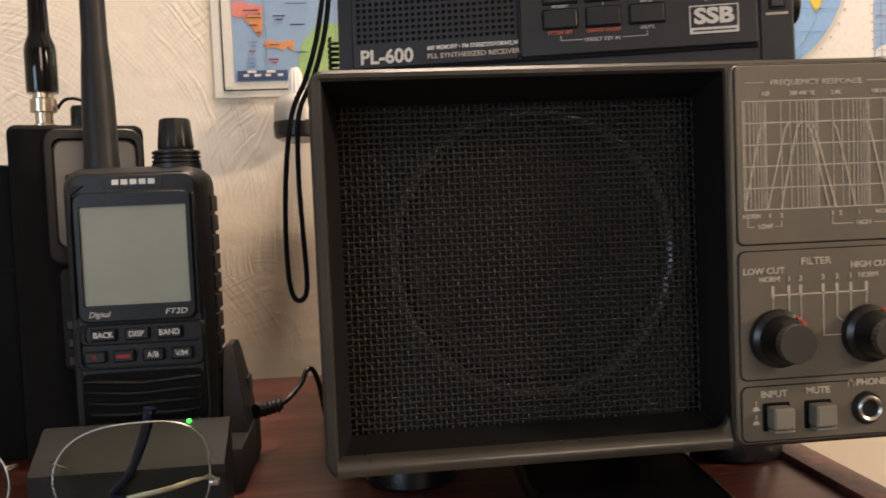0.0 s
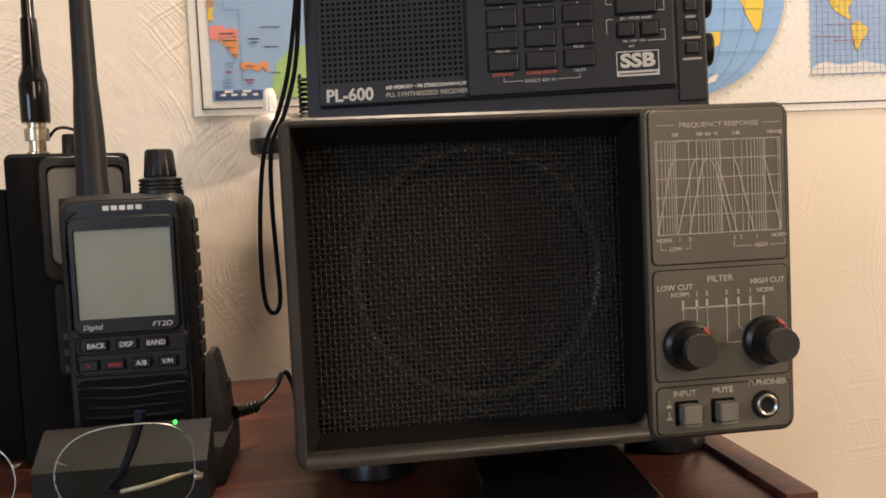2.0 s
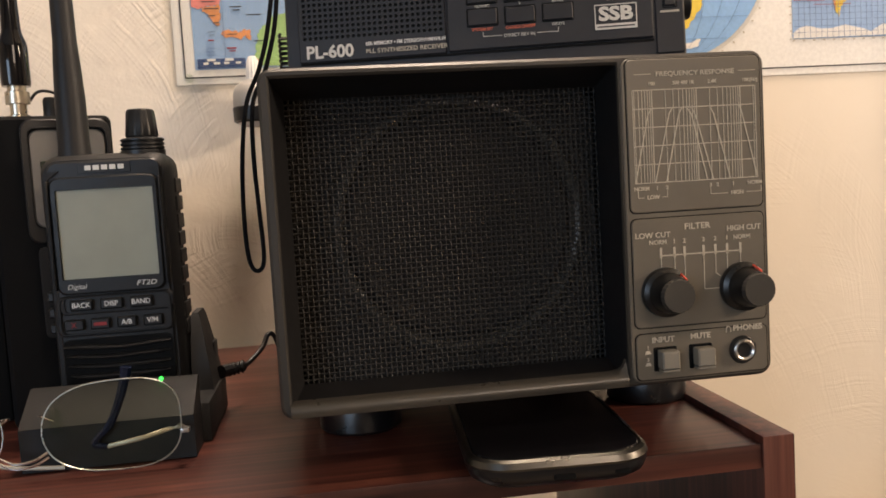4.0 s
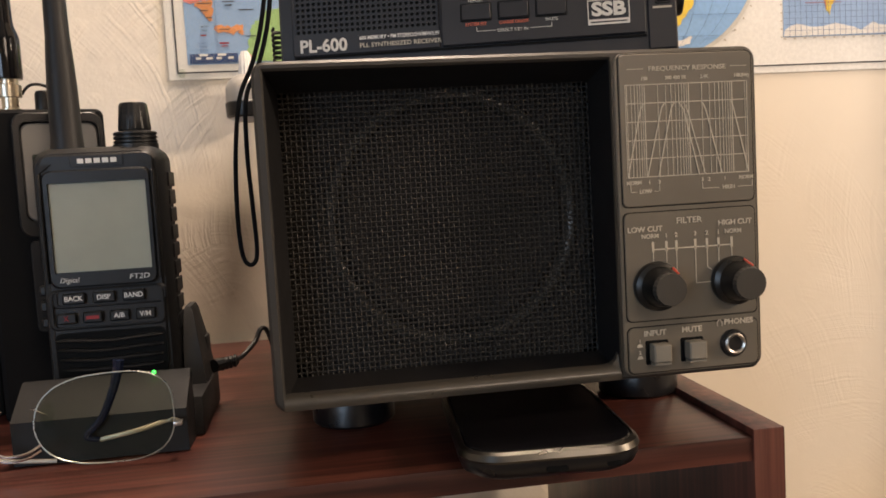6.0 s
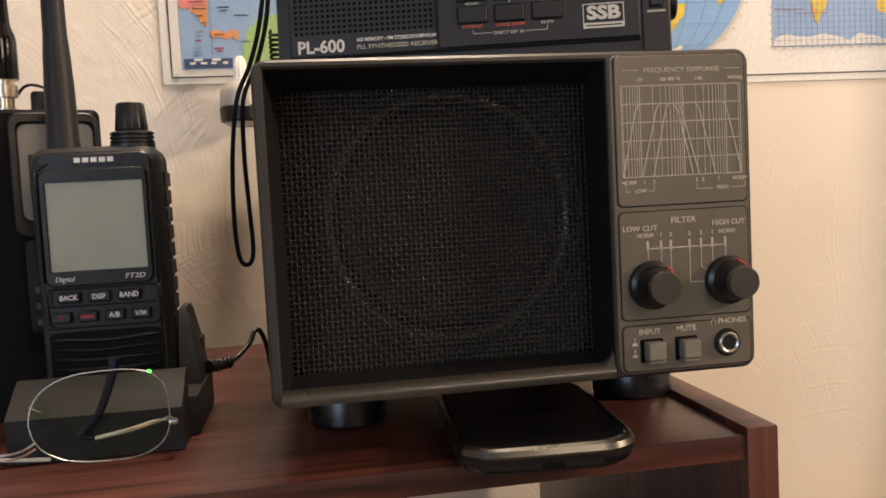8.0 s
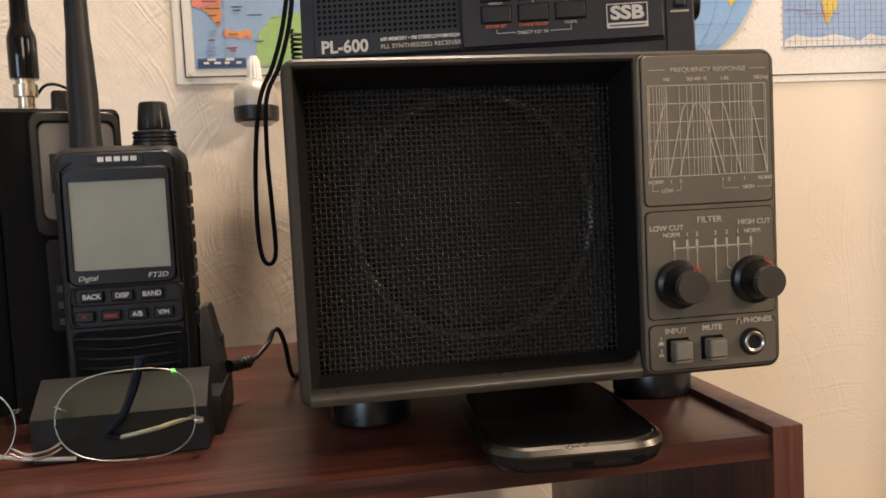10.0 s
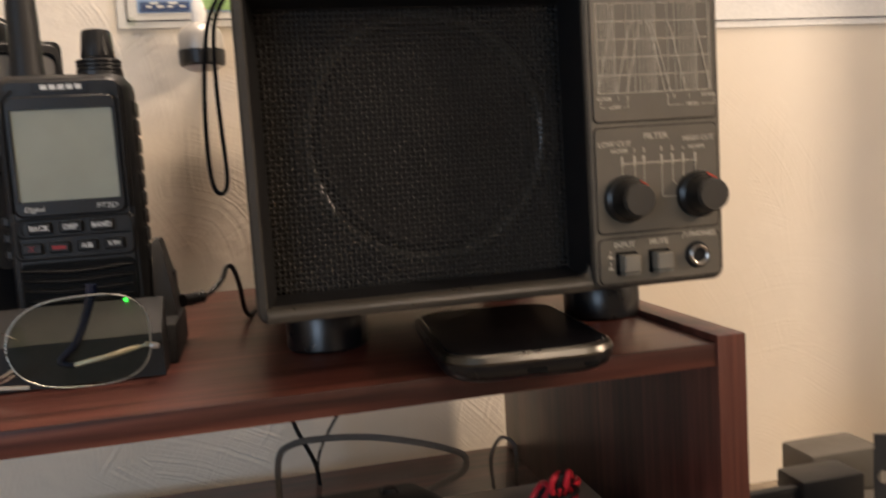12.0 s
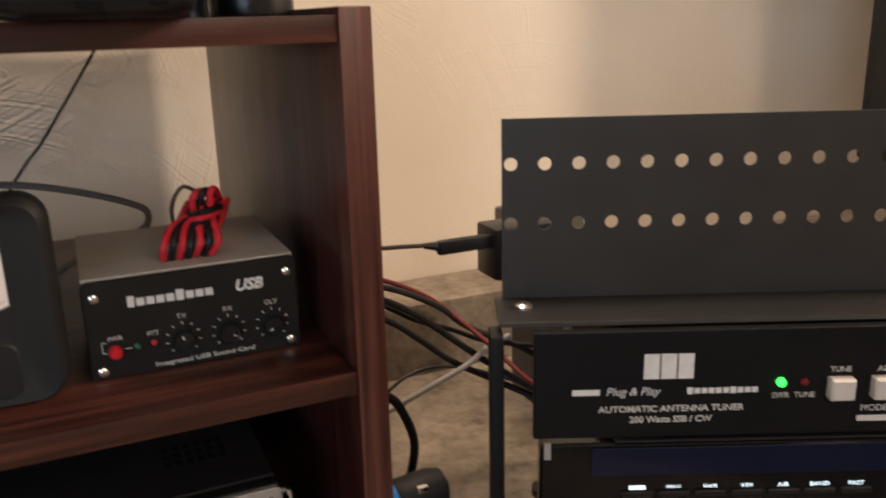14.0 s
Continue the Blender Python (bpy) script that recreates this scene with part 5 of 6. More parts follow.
def meter(x0, y0, face_mat, group):
    """Cross-needle meter in a thick rounded black housing; 0.09 wide, built at its place."""
    t = thing("power_meter", (x0 + 0.041, y0 + 0.02, MID), "black desktop cross-needle meter with a lit ivory dial", "meter", group)
    x1, top, xr = x0 + 0.0810, MID + 0.0900, x0 + 0.0895
    L = lambda i, y, k=0.0: [(x, y + k * (top - z), z) for x, z in rr(x0 + i, xr - i, MID + i * 0.4, top - i, 0.0125 - i * 0.6, 6)]
    win = [(x, y0 + 0.001, z) for x, z in rr(x0 + 0.0095, x1 - 0.0105, MID + 0.0320, top - 0.0075, 0.003, 6)]
    win2 = [(x, y0 + 0.006, z) for x, z in rr(x0 + 0.0100, x1 - 0.0110, MID + 0.0325, top - 0.0080, 0.003, 6)]
    part("housing", loft(B(), [L(0.012, y0 + 0.046), L(0.006, y0 + 0.040), L(0, y0 + 0.012), L(0, y0 + 0.006), L(0.0012, y0 + 0.002), L(0.004, y0 - 0.0005), L(0.0068, y0), win, win2], True, False), M_BLACKM, t)
    cx = (x0 + x1) / 2 - 0.0005
    fy = y0 + 0.0052
    face = [(x0 + 0.009, top - 0.0070), (x1 - 0.0112, top - 0.0070), (x1 - 0.0112, MID + 0.0325), (x0 + 0.009, MID + 0.0325)]
    d = part("dial", loft(B(), [[(x, fy, z) for x, z in face], [(x, fy + 0.0006, z) for x, z in face]]), face_mat, t, "ivory dial lit from behind")
    for s in (-1, 1):
        ex = x0 + 0.0075 if s < 0 else x1 - 0.0097
        tri = [(ex, MID + 0.0440), (cx, MID + 0.0335), (cx, MID + 0.0295), (ex, MID + 0.0295)]
        part("lower_mask", loft(B(), [[(x, y0 + 0.0012, z) for x, z in tri], [(x, y0 + 0.0045, z) for x, z in tri]]), M_BLACKM, t)
    bm = B()
    for ox, a0, a1 in ((x0 + 0.012, 12, 82), (x1 - 0.014, 98, 168)):
        for rad in (0.053,):
            pts = [(ox + rad * math.cos(radians(a)), MID + 0.0265 + rad * math.sin(radians(a))) for a in range(a0, a1, 5)]
            pts = [p for p in pts if x0 + 0.011 < p[0] < x1 - 0.013 and p[1] < top - 0.011]
            for a, b in zip(pts, pts[1:]):
                bar(bm, a, b, 0.00045, fy - 0.0004)
            for p in pts:
                bar(bm, (p[0] - 0.0006, p[1] + 0.0018), (p[0] + 0.0010, p[1] + 0.0018), 0.0008, fy - 0.0004)
    for ox, px in ((x0 + 0.013, x1 - 0.0125), (x1 - 0.015, x0 + 0.0105)):
        bar(bm, (cx, MID + 0.0340), (px, MID + 0.0455), 0.0004, fy - 0.0006)
    bar(bm, (x1 - 0.024, top - 0.0125), (x1 - 0.015, top - 0.0125), 0.0012, fy - 0.0004)
    bar(bm, (x0 + 0.013, top - 0.0125), (x0 + 0.022, top - 0.0125), 0.0012, fy - 0.0004)
    part("scale", bm, M_PRINT, d)["kind"] = "stuff"
    bm = B()
    for k in range(9):
        bar(bm, (cx + (k - 4) * 0.0016, MID + 0.0395), (cx + (k - 4) * 0.0029, MID + 0.0555 + 0.001 * (k % 3)), 0.00026, fy - 0.0004)
    part("red_scale", bm, M_LANDP, d)["kind"] = "stuff"
    bars([(cx - 0.019, cx - 0.011, MID + 0.0425, 0.0014)], fy - 0.0005, M_PRINT, d)
    part("lower_panel", plate(B(), x0 + 0.009, x1 - 0.010, MID + 0.0040, MID + 0.0290, y0 - 0.0004, y0 + 0.004, 0.006, 0.001), M_BLACKM, t)
    part("blue_button", plate(B(), cx - 0.0050, cx + 0.0050, MID + 0.0120, MID + 0.0205, y0 - 0.0060, y0, 0.0008, 0.0008), M_BLUE, t, "bright blue push button")
    part("screw", lathe(B(), [(0.0028, 0), (0.0026, 0.0010), (0.0012, 0.0014)], (cx - 0.020, y0 - 0.0004, MID + 0.0095), "y", 16), M_STEEL, t)
    part("top_post", lathe(B(), [(0.0045, -0.004), (0.0045, 0.0015), (0.003, 0.0035)], (x1 - 0.018, y0 + 0.022, top - 0.003), "z", 16), M_BLACK, t)
    return t


M_LITDIAL = glow("lit_dial", (1.0, 0.80, 0.68), 0.42)
M_LITDIALY = glow("lit_dial_cream", (1.0, 0.88, 0.66), 0.50)
meter(0.0053, 0.3350, M_LITDIAL, "power meters")
meter(-0.0980, 0.3500, M_LITDIALY, "power meters")


def sound_box():
    t = thing("sound_card_box", (0.15, 0.382, MID), "small black-fronted sound card box with grey lid and three knobs", "electronics")
    x0, x1, z0, z1, y = 0.1020, 0.1975, MID, 1.0560, 0.3475
    part("body", box(B(), x0 + 0.001, x1 - 0.001, y + 0.001, 0.4385, z0 + 0.0004, z1 - 0.001, 0.001), M_BLACKM, t)
    part("lid", slab(B(), x0 + 0.0006, x1 - 0.0006, y + 0.0022, 0.4380, z1 - 0.0012, z1 + 0.0006, 0.001, 0.0003), M_ALU, t, "grey lid")
    fp = part("front_panel", plate(B(), x0, x1, z0, z1, y - 0.0012, y + 0.001, 0.003, 0.0006), M_BLACK, t)
    Y = y - 0.0014
    for x in (0.1070, 0.1926):
        for z in (1.0140, 1.0485):
            s = part("screw", lathe(B(), [(0.0023, 0), (0.0022, 0.0009), (0.0014, 0.0014), (0.0005, 0.0015)], (x, y - 0.0012, z), "y", 18), M_CHROME, fp, "bright screw")
    bars([(0.1200 + k * 0.0043 + (0.0006 if k == 0 else 0), 0.1235 + k * 0.0043, 1.0443 + (0.0006 if k in (0, 5) else 0), 0.0052 if k in (0, 5) else 0.0035) for k in range(9)], Y, M_WHITE, fp, "logo")
    letters("USB", 0.1742, Y, 1.0448, 0.0052, M_WHITE, fp, shear=0.25, bold=0.0003)
    letters("Integrated USB Sound Card", 0.1520, Y, 1.0132, 0.0021, M_PRINTB, fp, squeeze=1.35, bold=0.00004)
    for s, x in (("TX", 0.1427), ("RX", 0.1635), ("DLY", 0.1840)):
        letters(s, x, Y, 1.0345, 0.0023, M_PRINTB, fp)
        k = part("knob", lathe(B(), [(0.0052, 0), (0.0050, 0.0045), (0.0042, 0.0058), (0.0020, 0.0060)], (x, y - 0.0012, 1.0238), "y", 28), M_BLACK, fp, "small black knob")
        a = {"TX": -20, "RX": 120, "DLY": -130}[s]
        dr = Vector((math.sin(radians(a)), 0, math.cos(radians(a))))
        o = Vector((x, y - 0.0070, 1.0238))
        part("pointer", tube(B(), [o + dr * 0.0012 + Vector((0, -0.0003, 0)), o + dr * 0.0042 + Vector((0, 0.0006, 0))], 0.0004, 6, 1), M_WHITE, k)
        bm = B()
        for j in range(9):
            b = radians(-135 + 33.75 * j)
            bar(bm, (x + 0.0068 * math.sin(b), 1.0238 + 0.0068 * math.cos(b)), (x + 0.0080 * math.sin(b), 1.0238 + 0.0080 * math.cos(b)), 0.00055, Y)
        part("tick_marks", bm, M_PRINTB, fp)["kind"] = "stuff"
    part("power_button", lathe(B(), [(0.0030, 0), (0.0030, 0.0030), (0.0022, 0.0042)], (0.1130, y - 0.0012, 1.0228), "y", 22), M_REDLED, fp, "red round power button")
    part("power_light", lathe(B(), [(0.0014, 0), (0.0012, 0.0010), (0.0004, 0.0014)], (0.1224, y - 0.0012, 1.0236), "y", 14), M_TEAL, fp, "unlit green light")
    part("transmit_light", lathe(B(), [(0.0014, 0), (0.0012, 0.0010), (0.0004, 0.0014)], (0.1298, y - 0.0012, 1.0240), "y", 14), M_REDLED, fp, "red light")
    letters("PWR", 0.1135, Y, 1.0288, 0.0021, M_PRINTB, fp), letters("PTT", 0.1296, Y, 1.0285, 0.0021, M_PRINTB, fp)
    bm = B()
    for a, b in (((0.1078, 1.0275), (0.1078, 1.0225)), ((0.1078, 1.0275), (0.1098, 1.0275)), ((0.1078, 1.0225), (0.1096, 1.0225)), ((0.1172, 1.0232), (0.1200, 1.0234))):
        bar(bm, a, b, 0.0003, Y)
    part("bracket_mark", bm, M_PRINTB, fp)["kind"] = "stuff"
    c = thing("wire_bundle", (0.149, 0.372, z1 + 0.0006), "bundle of red and black twisted wire lying on the sound box", "wire")
    rnd = random.Random(5)
    base = z1 + 0.0020
    fold = lambda x, y, z: (x + 0.0045 + 0.16 * (z - base) + 0.0012 * math.sin(420 * z), y + 0.004, base + (z - base) * 0.86)
    for k in range(7):
        dx = -0.0115 + 0.0036 * k
        mat = M_REDWIRE if k % 2 == 0 else M_CABLE
        r = 0.0017
        part("strand", tube(B(), [fold(*p) for p in [(0.1475 + dx * 1.0, 0.3570 + rnd.uniform(-0.001, 0.001), base), (0.1460 + dx * 1.15, 0.3540, base + 0.008), (0.1490 + dx * 0.9, 0.3600, base + 0.0165), (0.1530 + dx * 0.45, 0.3680, base + 0.0205), (0.1560 + dx * 0.8, 0.3760, base + 0.0245 + rnd.uniform(-0.001, 0.001)),
                                  (0.1570 + dx * 0.9, 0.3850, base + 0.021), (0.1550 + dx, 0.3880, base + 0.010), (0.1530 + dx, 0.3860, base + 0.0004)]], r, 8, 6), mat, c)
    for k in range(4):
        part("strand", tube(B(), [fold(*p) for p in [(0.1440 + 0.0005 * k, 0.3660, base + 0.011 + 0.0032 * k), (0.1500, 0.3590, base + 0.0145 + 0.0028 * k), (0.1585, 0.3640, base + 0.015 + 0.0030 * k), (0.1600, 0.3740, base + 0.013 + 0.003 * k)]], 0.0016, 8, 5), M_CABLE if k % 2 else M_REDWIRE, c)
    for k in range(3):
        part("strand", tube(B(), [fold(*p) for p in [(0.1475 + 0.004 * k, 0.372, base + 0.022), (0.1490 + 0.004 * k, 0.370, base + 0.0300 + 0.001 * k), (0.1540 + 0.003 * k, 0.374, base + 0.0315), (0.1590 + 0.0015 * k, 0.380, base + 0.024)]], 0.0017, 8, 5), M_REDWIRE if k != 1 else M_CABLE, c)


sound_box()


def bay_clutter():
    t = thing("grey_cable", (0.08, 0.52, 1.053), "grey cable arching in a loop behind the meters", "cable")
    part("cord", tube(B(), [(0.0150, 0.505, MID + 0.002), (0.0175, 0.512, 1.030), (0.0191, 0.52, 1.0642), (0.0293, 0.52, 1.0742), (0.0532, 0.52, 1.0751), (0.0831, 0.52, 1.0715), (0.1134, 0.52, 1.0635), (0.1367, 0.52, 1.0548), (0.1463, 0.52, 1.0482), (0.1433, 0.52, 1.0379), (0.1226, 0.52, 1.0300), (0.10, 0.52, 1.022), (0.08, 0.51, MID + 0.0022)], 0.0022), M_GREYCABLE, t)
    t = thing("cable_loop", (0.168, 0.5, MID), "small grey loop of cable behind the sound box", "cable")
    part("cord", tube(B(), [(0.1600, 0.49, MID + 0.001), (0.1595, 0.5, 1.0400), (0.1599, 0.5, 1.0546), (0.1675, 0.5, 1.0655), (0.1764, 0.5, 1.0590), (0.1775, 0.502, 1.0400), (0.1785, 0.51, MID + 0.001)], 0.0013), M_GREYCABLE, t)
    t = thing("hanging_wire", (0.045, 0.61, 1.03), "thin black wire hanging behind the shelf unit", "wire")
    part("cord", tube(B(), [(0.0130, 0.62, 1.150), (0.0245, 0.61, 1.0961), (0.0350, 0.608, 1.0584), (0.0470, 0.606, 1.03), (0.050, 0.606, MID + 0.001)], 0.0017), M_CABLE, t)
    t = thing("hanging_wire", (0.06, 0.62, 1.03), "thin black wire hanging behind the shelf unit", "wire")
    part("cord", tube(B(), [(0.1360, 0.63, 1.152), (0.0930, 0.62, 1.0900), (0.0765, 0.62, 1.0700), (0.0620, 0.62, 1.0500), (0.0520, 0.62, 1.03), (0.0490, 0.62, MID + 0.001)], 0.0011), M_CABLE, t)
    t = thing("mobile_transceiver", (0.07, 0.42, 0.8735), "black mobile transceiver with silver-edged front in the lower bay", "radio")
    part("body", box(B(), -0.035, 0.1770, 0.338, 0.56, 0.8740, 0.9490, 0.002), M_BLACKM, t)
    part("top_lip", box(B(), -0.035, 0.1770, 0.330, 0.3378, 0.8760, 0.9480, 0.0015), M_BLACK, t)
    fr = part("front_frame", ring(B(), (-0.034, 0.1780, 0.8765, 0.9470), (-0.030, 0.1740, 0.8800, 0.9430), 0.3270, 0.3300, 0.004, 0.003), M_SILVER, t, "silver front frame")
    part("front_panel", plate(B(), -0.0305, 0.1745, 0.8795, 0.9435, 0.3282, 0.3305, 0.003, 0.0004), M_BLACK, t)
    part("handle", tube(B(), [(0.1785, 0.327, 0.945), (0.1800, 0.318, 0.944), (0.1800, 0.318, 0.885), (0.1785, 0.327, 0.880)], 0.0013, 8, 4), M_CHROME, t, "chrome rack handle")
    for k in range(6):
        for j in range(3):
            part("vent_slot", plate(B(), 0.128 + 0.0055 * k, 0.1315 + 0.0055 * k, 0.9488, 0.9493, 0.366 + 0.008 * j, 0.371 + 0.008 * j, 0.0004, 0.0001), M_DARK, t)
    for x in (0.160, 0.140):
        part("knob", lathe(B(), [(0.0065, 0), (0.0062, 0.010), (0.005, 0.012)], (x, 0.3282, 0.930), "y", 24), M_BLACK, t)
    bars([(0.15, 0.158, 0.9405, 0.0012), (0.162, 0.170, 0.9405, 0.0012), (0.128, 0.134, 0.9405, 0.0012)], 0.3279, M_PRINTB, t)
    bm = B()
    for a, b in (((0.118, 0.938), (0.140, 0.938)), ((0.140, 0.938), (0.144, 0.942)), ((0.144, 0.942), (0.172, 0.942))):
        bar(bm, a, b, 0.0007, 0.3278)
    part("panel_line", bm, M_PRINTB, t)


bay_clutter()


# ---- rack beside the shelf unit ----
TURN = -24.57
O = Vector((0.2644, 0.2463, 0.862))
Zl = lambda z: z - 0.862


def rack():
    t = thing("equipment_rack", tuple(O), "grey sheet metal equipment rack with a slanted perforated top panel", "rack", yaw=TURN)
    PV = 0.035
    part("perforated_panel", perforated(B(), -0.00877, Zl(1.06235), 0.01473, 0.0263, 21, 2, 0.00295, 0.0012, 16, lambda x, y, z: (max(x, -0.0053), PV + y, z)), M_SHEET, t, "perforated sheet metal panel")
    for z0, z1 in ((1.0400, 1.06235), (1.11495, 1.1214)):
        part("plain_strip", box(B(), -0.0053, 0.30056, PV, PV + 0.0012, Zl(z0), Zl(z1)), M_SHEET, t)
    part("front_fold", loft(B(), [[(x, v, Zl(z)) for v, z in ((PV, 1.0412), (0.0060, 1.0412), (0.0044, 1.0406), (0.0038, 1.0392), (0.0044, 1.0390), (0.0055, 1.0400), (PV, 1.0400))] for x in (-0.0090, 0.3006)]), M_SHEET_SHADE, t)
    part("screw", lathe(B(), [(0.0040, 0), (0.0039, 0.0014), (0.0022, 0.0026), (0.0006, 0.0026)], (0.0030, 0.0215, Zl(1.0411)), "z", 18), M_STEEL, t)
    for u0, u1 in ((-0.0132, -0.0072), (0.2890, 0.2995)):
        part("side_post", box(B(), u0, u1, -0.002, 0.012, 0.0005, Zl(1.0372), 0.0015), M_TUNER, t)
    for u0, u1 in ((0.2890, 0.2995),):
        part("rear_post", box(B(), u0, u1, 0.186, 0.20, 0.0005, Zl(1.0372), 0.0015), M_BLACK, t)
    part("lower_shelf", box(B(), 0.0400, 0.2889, 0.0, 0.20, Zl(0.9868), Zl(0.9880), 0.0003), M_BLACKM, t)
    # tuner
    a = thing("antenna_tuner", tuple(O + Vector((0, 0, Zl(0.9881)))), "black automatic antenna tuner with a lit green light", "tuner", yaw=TURN)
    z = lambda w: w - 0.9881
    part("case", box(B(), 0.0420, 0.2800, 0.003, 0.15, z(0.9885), z(1.0375), 0.001), M_DARK, a)
    f = part("front_panel", plate(B(), 0.0051, 0.2810, z(0.9900), z(1.0382), -0.0010, 0.0028, 0.0008, 0.0005), M_TUNER, a)
    Y = -0.0013
    bars([(0.0506 + 0.0071 * k, 0.0570 + 0.0071 * k, z(1.0224), 0.0112) for k in range(3)], Y, M_WHITE, f, "logo")
    bars([(0.0211 + dx, 0.0211 + dx + w, z(1.0112), 0.0026) for dx, w in ((0, 0.0115),)], Y, M_WHITE, f, "logo")
    letters("Plug & Play", 0.0350, Y, z(1.0112), 0.0036, M_WHITE, f, "LEFT", shear=0.25, squeeze=0.98)
    bars([(0.0690 + 0.0030 * k, 0.0714 + 0.0030 * k, z(1.0111), 0.0030 if k in (0, 6) else 0.0024) for k in range(10)], Y, M_WHITE, f, "logo")
    letters("AUTOMATIC ANTENNA TUNER", 0.0626, Y, z(1.0032), 0.0028, M_PRINTB, f, squeeze=1.06, bold=0.00007)
    letters("200 Watts SSB / CW", 0.0626, Y, z(0.9983), 0.0028, M_PRINTB, f, bold=0.00007)
    part("green_light", lathe(B(), [(0.0020, 0), (0.0018, 0.0014), (0.0008, 0.0022)], (0.1078, -0.0010, z(1.0142)), "y", 18), M_GREENB, f, "lit green light")
    part("red_light", lathe(B(), [(0.0018, 0), (0.0016, 0.0010), (0.0006, 0.0018)], (0.1175, -0.0010, z(1.0140)), "y", 16), M_REDDARK, f, "unlit red light")
    letters("SWR", 0.1080, Y, z(1.0082), 0.0024, M_PRINTB, f), letters("TUNE", 0.1180, Y, z(1.0082), 0.0024, M_PRINTB, f)
    for u, s in ((0.1322, "TUNE"), (0.1502, "ALL"), (0.1680, "")):
        part("push_button", plate(B(), u - 0.0050, u + 0.0050, z(1.0068), z(1.0163), -0.0060, 0.0, 0.0006, 0.0008), M_WHITEKEY, f, "white push button")
        if s:
            letters(s, u, Y, z(1.0193), 0.0024, M_PRINTB, f)
    letters("MODEL", 0.1420, Y, z(1.0015), 0.0028, M_PRINTB, f, "LEFT")
    bars([(0.1410, 0.1580, z(0.9968), 0.0026)], Y, M_PRINTB, f)
    # transceiver under the tuner
    b = thing("base_transceiver", tuple(O + Vector((0, 0, 0.001))), "gloss black base transceiver with backlit key legends", "radio", yaw=TURN)
    part("case", box(B(), 0.0480, 0.2780, 0.008, 0.15, 0.004, Zl(0.9835), 0.002), M_BLACKM, b)
    g = part("front_panel", plate(B(), 0.0080, 0.2830, 0.004, Zl(0.9855), 0.0005, 0.0078, 0.003, 0.0012), M_GLOSS, b)
    for k, s in enumerate(("", "M▸V", "V▸M", "V/M", "A/B", "BAND", "FAST")):
        u = 0.0502 + 0.01583 * k
        part("key", plate(B(), u - 0.0068, u + 0.0068, Zl(0.9596), Zl(0.9624), -0.0010, 0.001, 0.0008, 0.0005), M_BLACK, g)
        if s:
            letters(s.replace("▸", ">"), u, 0.0001, Zl(0.9641), 0.0019, M_BACKLIT, g, squeeze=1.15)
        else:
            bars([(u - 0.0036, u + 0.0036, Zl(0.9641), 0.0019)], 0.0001, M_BACKLIT, g)
    bars([(0.0520 + 0.0048 * k, 0.0555 + 0.0048 * k, Zl(0.9560), 0.0030) for k in range(5)], 0.0001, M_PRINTB, g, "logo")
    part("display", plate(B(), 0.030, 0.200, Zl(0.9700), Zl(0.9835), -0.0004, 0.0010, 0.001, 0.0003), M_NAVYGLASS, g, "dark blue display glass")
    for k in range(4):
        part("foot", lathe(B(), [(0.008, -0.001), (0.008, 0.004)], (0.03 + 0.22 * (k % 2), 0.02 + 0.14 * (k // 2), 0.0), "z", 16), M_RUBBER, b)
    part("side_tab", box(B(), 0.0098, 0.0125, -0.0006, 0.0004, Zl(0.9790), Zl(0.9868)), M_SILVER, b)


M_GREENB = glow("bright_green_led", (0.04, 1.0, 0.08), 3.2)
M_REDDARK = plastic("unlit_red_led", (0.16, 0.012, 0.012), 0.25, 0.0)
M_WHITEKEY = plastic("white_key", (0.62, 0.58, 0.53), 0.4, 0.1, 0.05)
M_NAVYGLASS = plastic("navy_glass", (0.004, 0.008, 0.026), 0.08, 0.0)
rack()


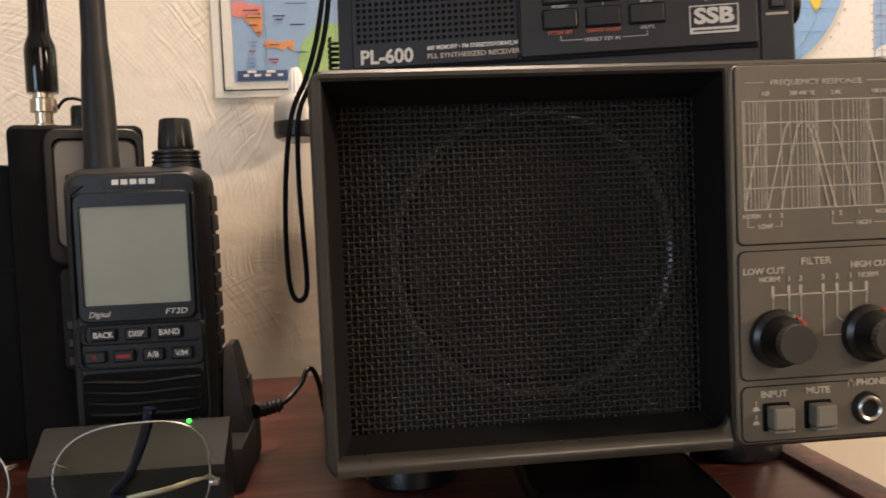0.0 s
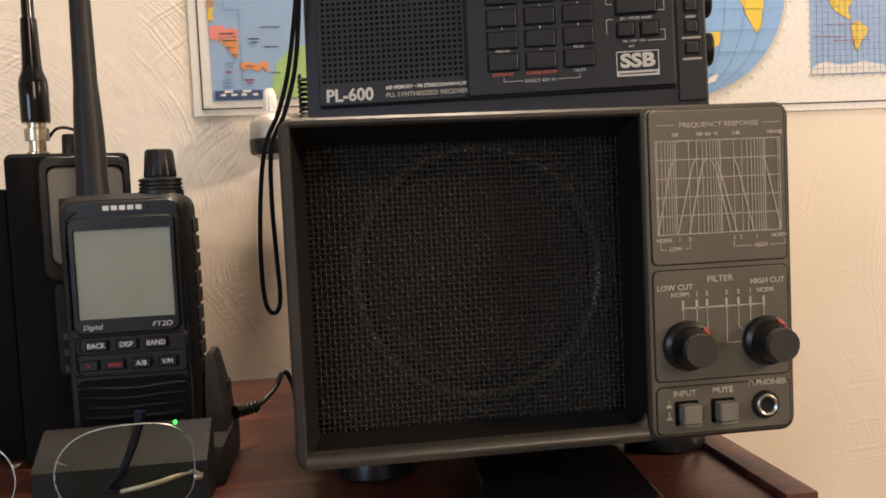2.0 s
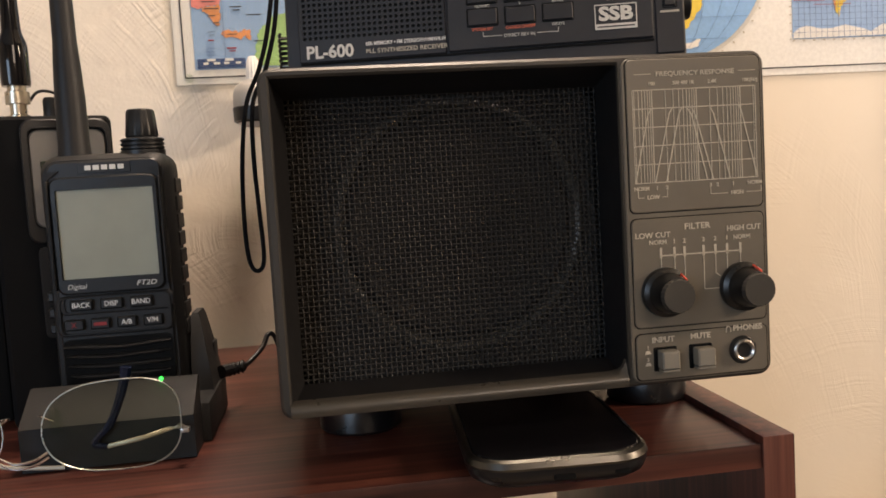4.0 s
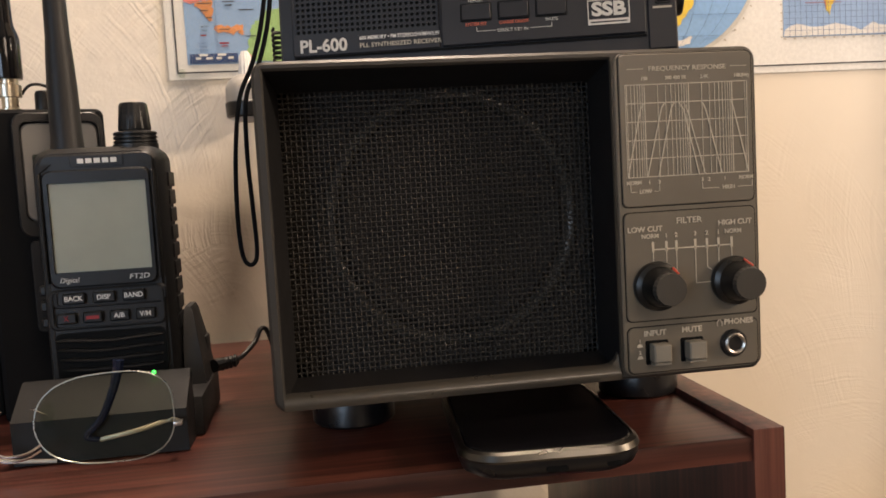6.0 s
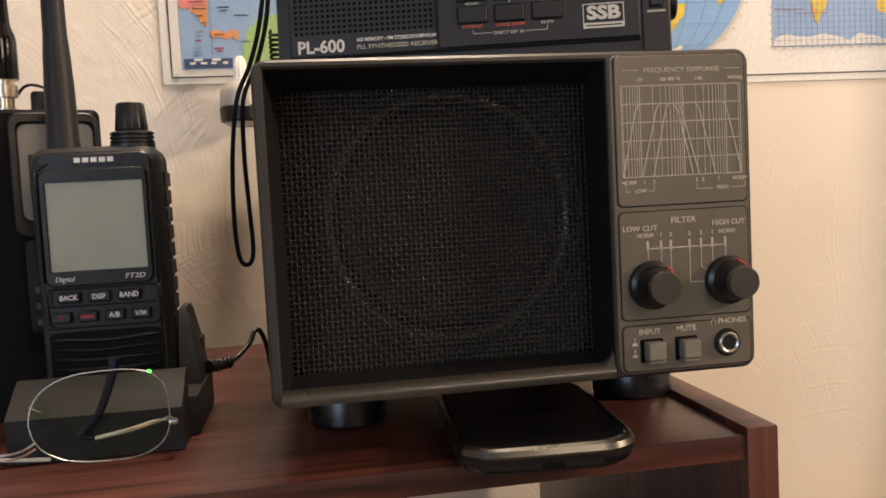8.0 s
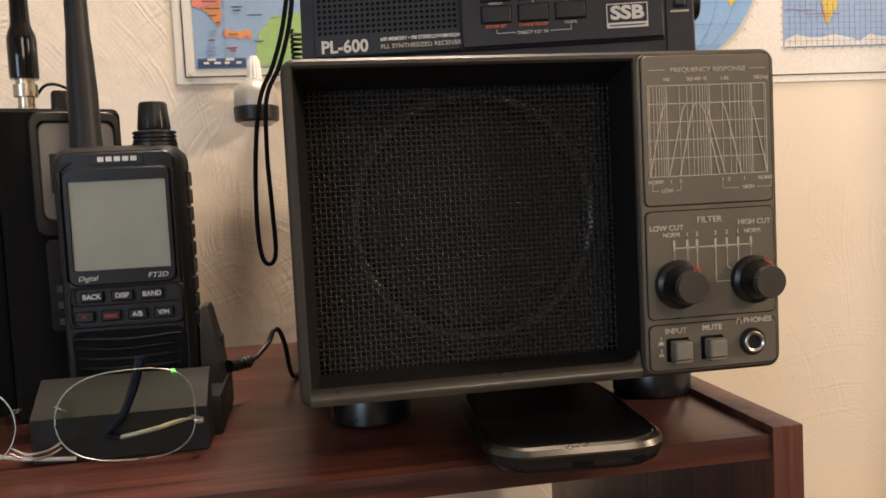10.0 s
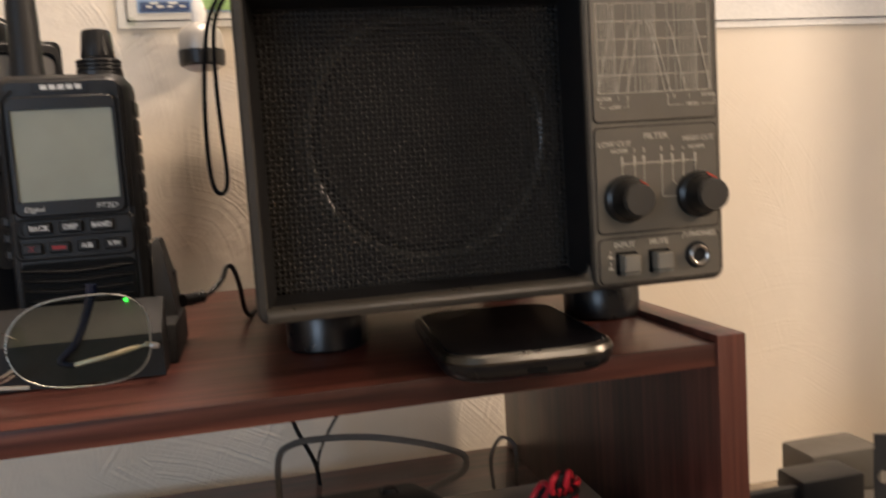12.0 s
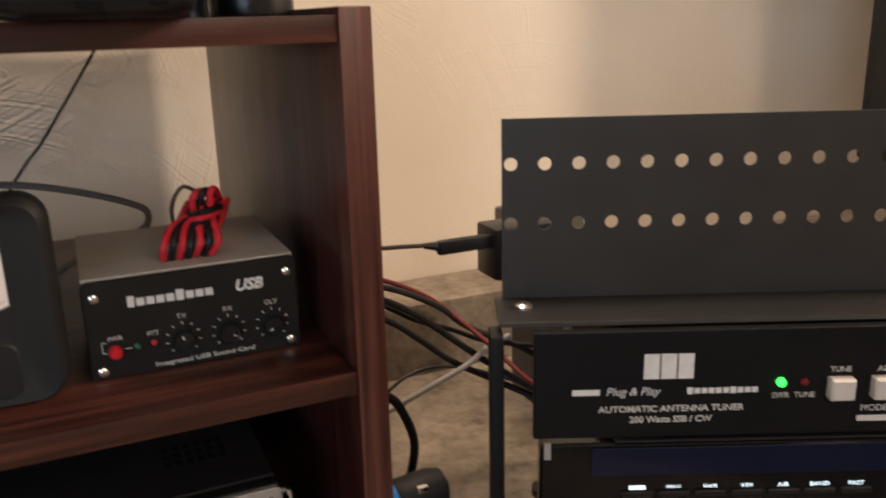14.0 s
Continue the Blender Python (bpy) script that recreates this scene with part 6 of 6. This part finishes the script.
def rack_clutter():
    t = thing("usb_adapter", (0.384, 0.455, 0.9925), "black power adapter with a plugged-in usb lead", "adapter")
    part("body", box(B(), 0.3570, 0.4050, 0.4400, 0.4700, 0.9900, 1.0265, 0.003), M_BLACK, t)
    part("plug", box(B(), 0.3173, 0.3568, 0.4440, 0.4510, 1.0130, 1.0225, 0.0018), M_RUBBER, t)
    part("strain_relief", tube(B(), [(0.3173, 0.4478, 1.0190), (0.3078, 0.4478, 1.0205)], (0.0032, 0.0020), 8, 1), M_RUBBER, t)
    part("lead", tube(B(), [(0.3090, 0.4478, 1.0205), (0.2880, 0.4478, 1.0223), (0.2650, 0.45, 1.0225), (0.2450, 0.47, 1.015), (0.2380, 0.52, 0.99), (0.2380, 0.58, 0.96), (0.24, 0.63, 0.9275)], 0.0015), M_CABLE, t)
    s = thing("adapter_stand", (0.449, 0.48, 0.862), "dark grey outlet block carrying the adapter", "outlet")
    part("block", box(B(), 0.4180, 0.4900, 0.4520, 0.5300, 0.8625, 0.9895, 0.004), M_SILVERB, s)
    part("upper_block", box(B(), 0.4000, 0.4600, 0.4870, 0.5250, 0.9896, 1.0220, 0.004), M_SILVERB, s)
    rows = (("black_cable", M_CABLE, 0.0021, [(0.2290, 0.46, 1.0135), (0.2670, 0.42, 1.0073), (0.2834, 0.42, 1.0002), (0.3059, 0.42, 0.9871), (0.3255, 0.42, 0.9702), (0.36, 0.415, 0.952), (0.39, 0.41, 0.93)]),
            ("black_cable", M_CABLE, 0.0023, [(0.2290, 0.45, 1.010), (0.2666, 0.42, 0.9990), (0.2904, 0.42, 0.9842), (0.3133, 0.42, 0.9647), (0.3376, 0.42, 0.9441), (0.37, 0.41, 0.92)]),
            ("black_cable", M_CABLE, 0.0017, [(0.2290, 0.46, 1.004), (0.2664, 0.425, 0.9945), (0.2902, 0.425, 0.9800), (0.3174, 0.425, 0.9679), (0.3402, 0.42, 0.9576), (0.38, 0.41, 0.95)]),
            ("black_cable", M_CABLE, 0.0022, [(0.2290, 0.45, 0.999), (0.2671, 0.42, 0.9865), (0.2898, 0.42, 0.9692), (0.3129, 0.42, 0.9492), (0.3383, 0.42, 0.9327), (0.37, 0.41, 0.915)]),
            ("red_cable", M_REDCABLE, 0.0016, [(0.2290, 0.47, 1.0160), (0.2670, 0.43, 1.0095), (0.2834, 0.43, 1.0022), (0.3059, 0.43, 0.9885), (0.3232, 0.40, 0.9718), (0.3385, 0.36, 0.9525), (0.36, 0.345, 0.94)]),
            ("grey_cable", M_GREYCABLE, 0.0019, [(0.345, 0.40, 0.968), (0.3306, 0.40, 0.964), (0.3153, 0.40, 0.9544), (0.2957, 0.40, 0.9471), (0.2728, 0.40, 0.939), (0.2500, 0.40, 0.9310), (0.2300, 0.42, 0.91), (0.2290, 0.45, 0.8640)]),
            ("thin_cable", M_CABLE, 0.0012, [(0.2330, 0.45, 0.890), (0.2600, 0.45, 0.908), (0.2803, 0.45, 0.923), (0.2929, 0.45, 0.9302), (0.3097, 0.45, 0.9333), (0.3267, 0.45, 0.9306), (0.3441, 0.45, 0.9249), (0.38, 0.44, 0.91)]),
            ("looped_cable", M_CABLE, 0.0026, [(0.2290, 0.36, 0.972), (0.2474, 0.36, 0.9638), (0.2552, 0.36, 0.9518), (0.2607, 0.36, 0.9347), (0.2591, 0.36, 0.9191), (0.2535, 0.36, 0.900), (0.2480, 0.365, 0.8650)]))
    for name, mat, r, pts in rows:
        c = thing(name, pts[0], {"red_cable": "thin red wire among the black cables", "grey_cable": "grey cable hanging beside the shelf unit"}.get(name, "black cable between the shelf unit and the rack"), "cable", "cables beside the shelf unit")
        part("cord", tube(B(), pts, r, 8, 6), mat, c)
    h = thing("hand_torch", (0.245, 0.335, 0.862), "dark grey rounded torch with a blue band standing on the desk", "torch")
    part("barrel", lathe(B(), [(0.0105, 0), (0.0105, 0.045), (0.0135, 0.052)], (0.2460, 0.325, 0.862), "z", 28), M_BLACKM, h)
    part("head", loft(B(), [[(0.2300 + 0.034 * s, 0.325 + r * math.cos(a), 0.921 + r * math.sin(a) + 0.003 * s) for a in [2 * math.pi * k / 24 for k in range(24)]] for s, r in ((0.0, 0.0110), (0.08, 0.0125), (0.7, 0.0128), (0.92, 0.0105), (1.0, 0.0050))]), M_BLACKM, h, "rounded grey head")
    part("band", lathe(B(), [(0.0128, 0), (0.0130, 0.002), (0.0130, 0.006), (0.0128, 0.008)], (0.2265, 0.325, 0.921), "x", 24), M_BLUE, h, "blue band")
    part("clip", box(B(), 0.2440, 0.2500, 0.3150, 0.3190, 0.9290, 0.9335, 0.001), M_CHROME, h)
    m = thing("monitor", (1.05, 0.50, 0.862), "black-framed computer monitor standing on the desk", "monitor")
    part("frame", ring(B(), (0.794, 1.294, 1.02, 1.52), (0.812, 1.276, 1.038, 1.502), 0.487, 0.512, 0.004, 0.002), M_BLACK, m)
    part("screen", plate(B(), 0.8115, 1.2765, 1.0375, 1.5025, 0.492, 0.495, 0.001, 0.0002), M_GLOSS, m, "dark screen")
    part("back_shell", box(B(), 0.797, 1.291, 0.4955, 0.525, 1.023, 1.517, 0.004), M_BLACKM, m)
    part("neck", box(B(), 1.00, 1.10, 0.513, 0.540, 0.868, 1.10, 0.003), M_BLACK, m)
    part("base", slab(B(), 0.93, 1.17, 0.44, 0.585, 0.8622, 0.870, 0.02, 0.002), M_BLACK, m)


M_SILVERB = plastic("grey_outlet_plastic", (0.09, 0.082, 0.07), 0.55, 0.2)
rack_clutter()
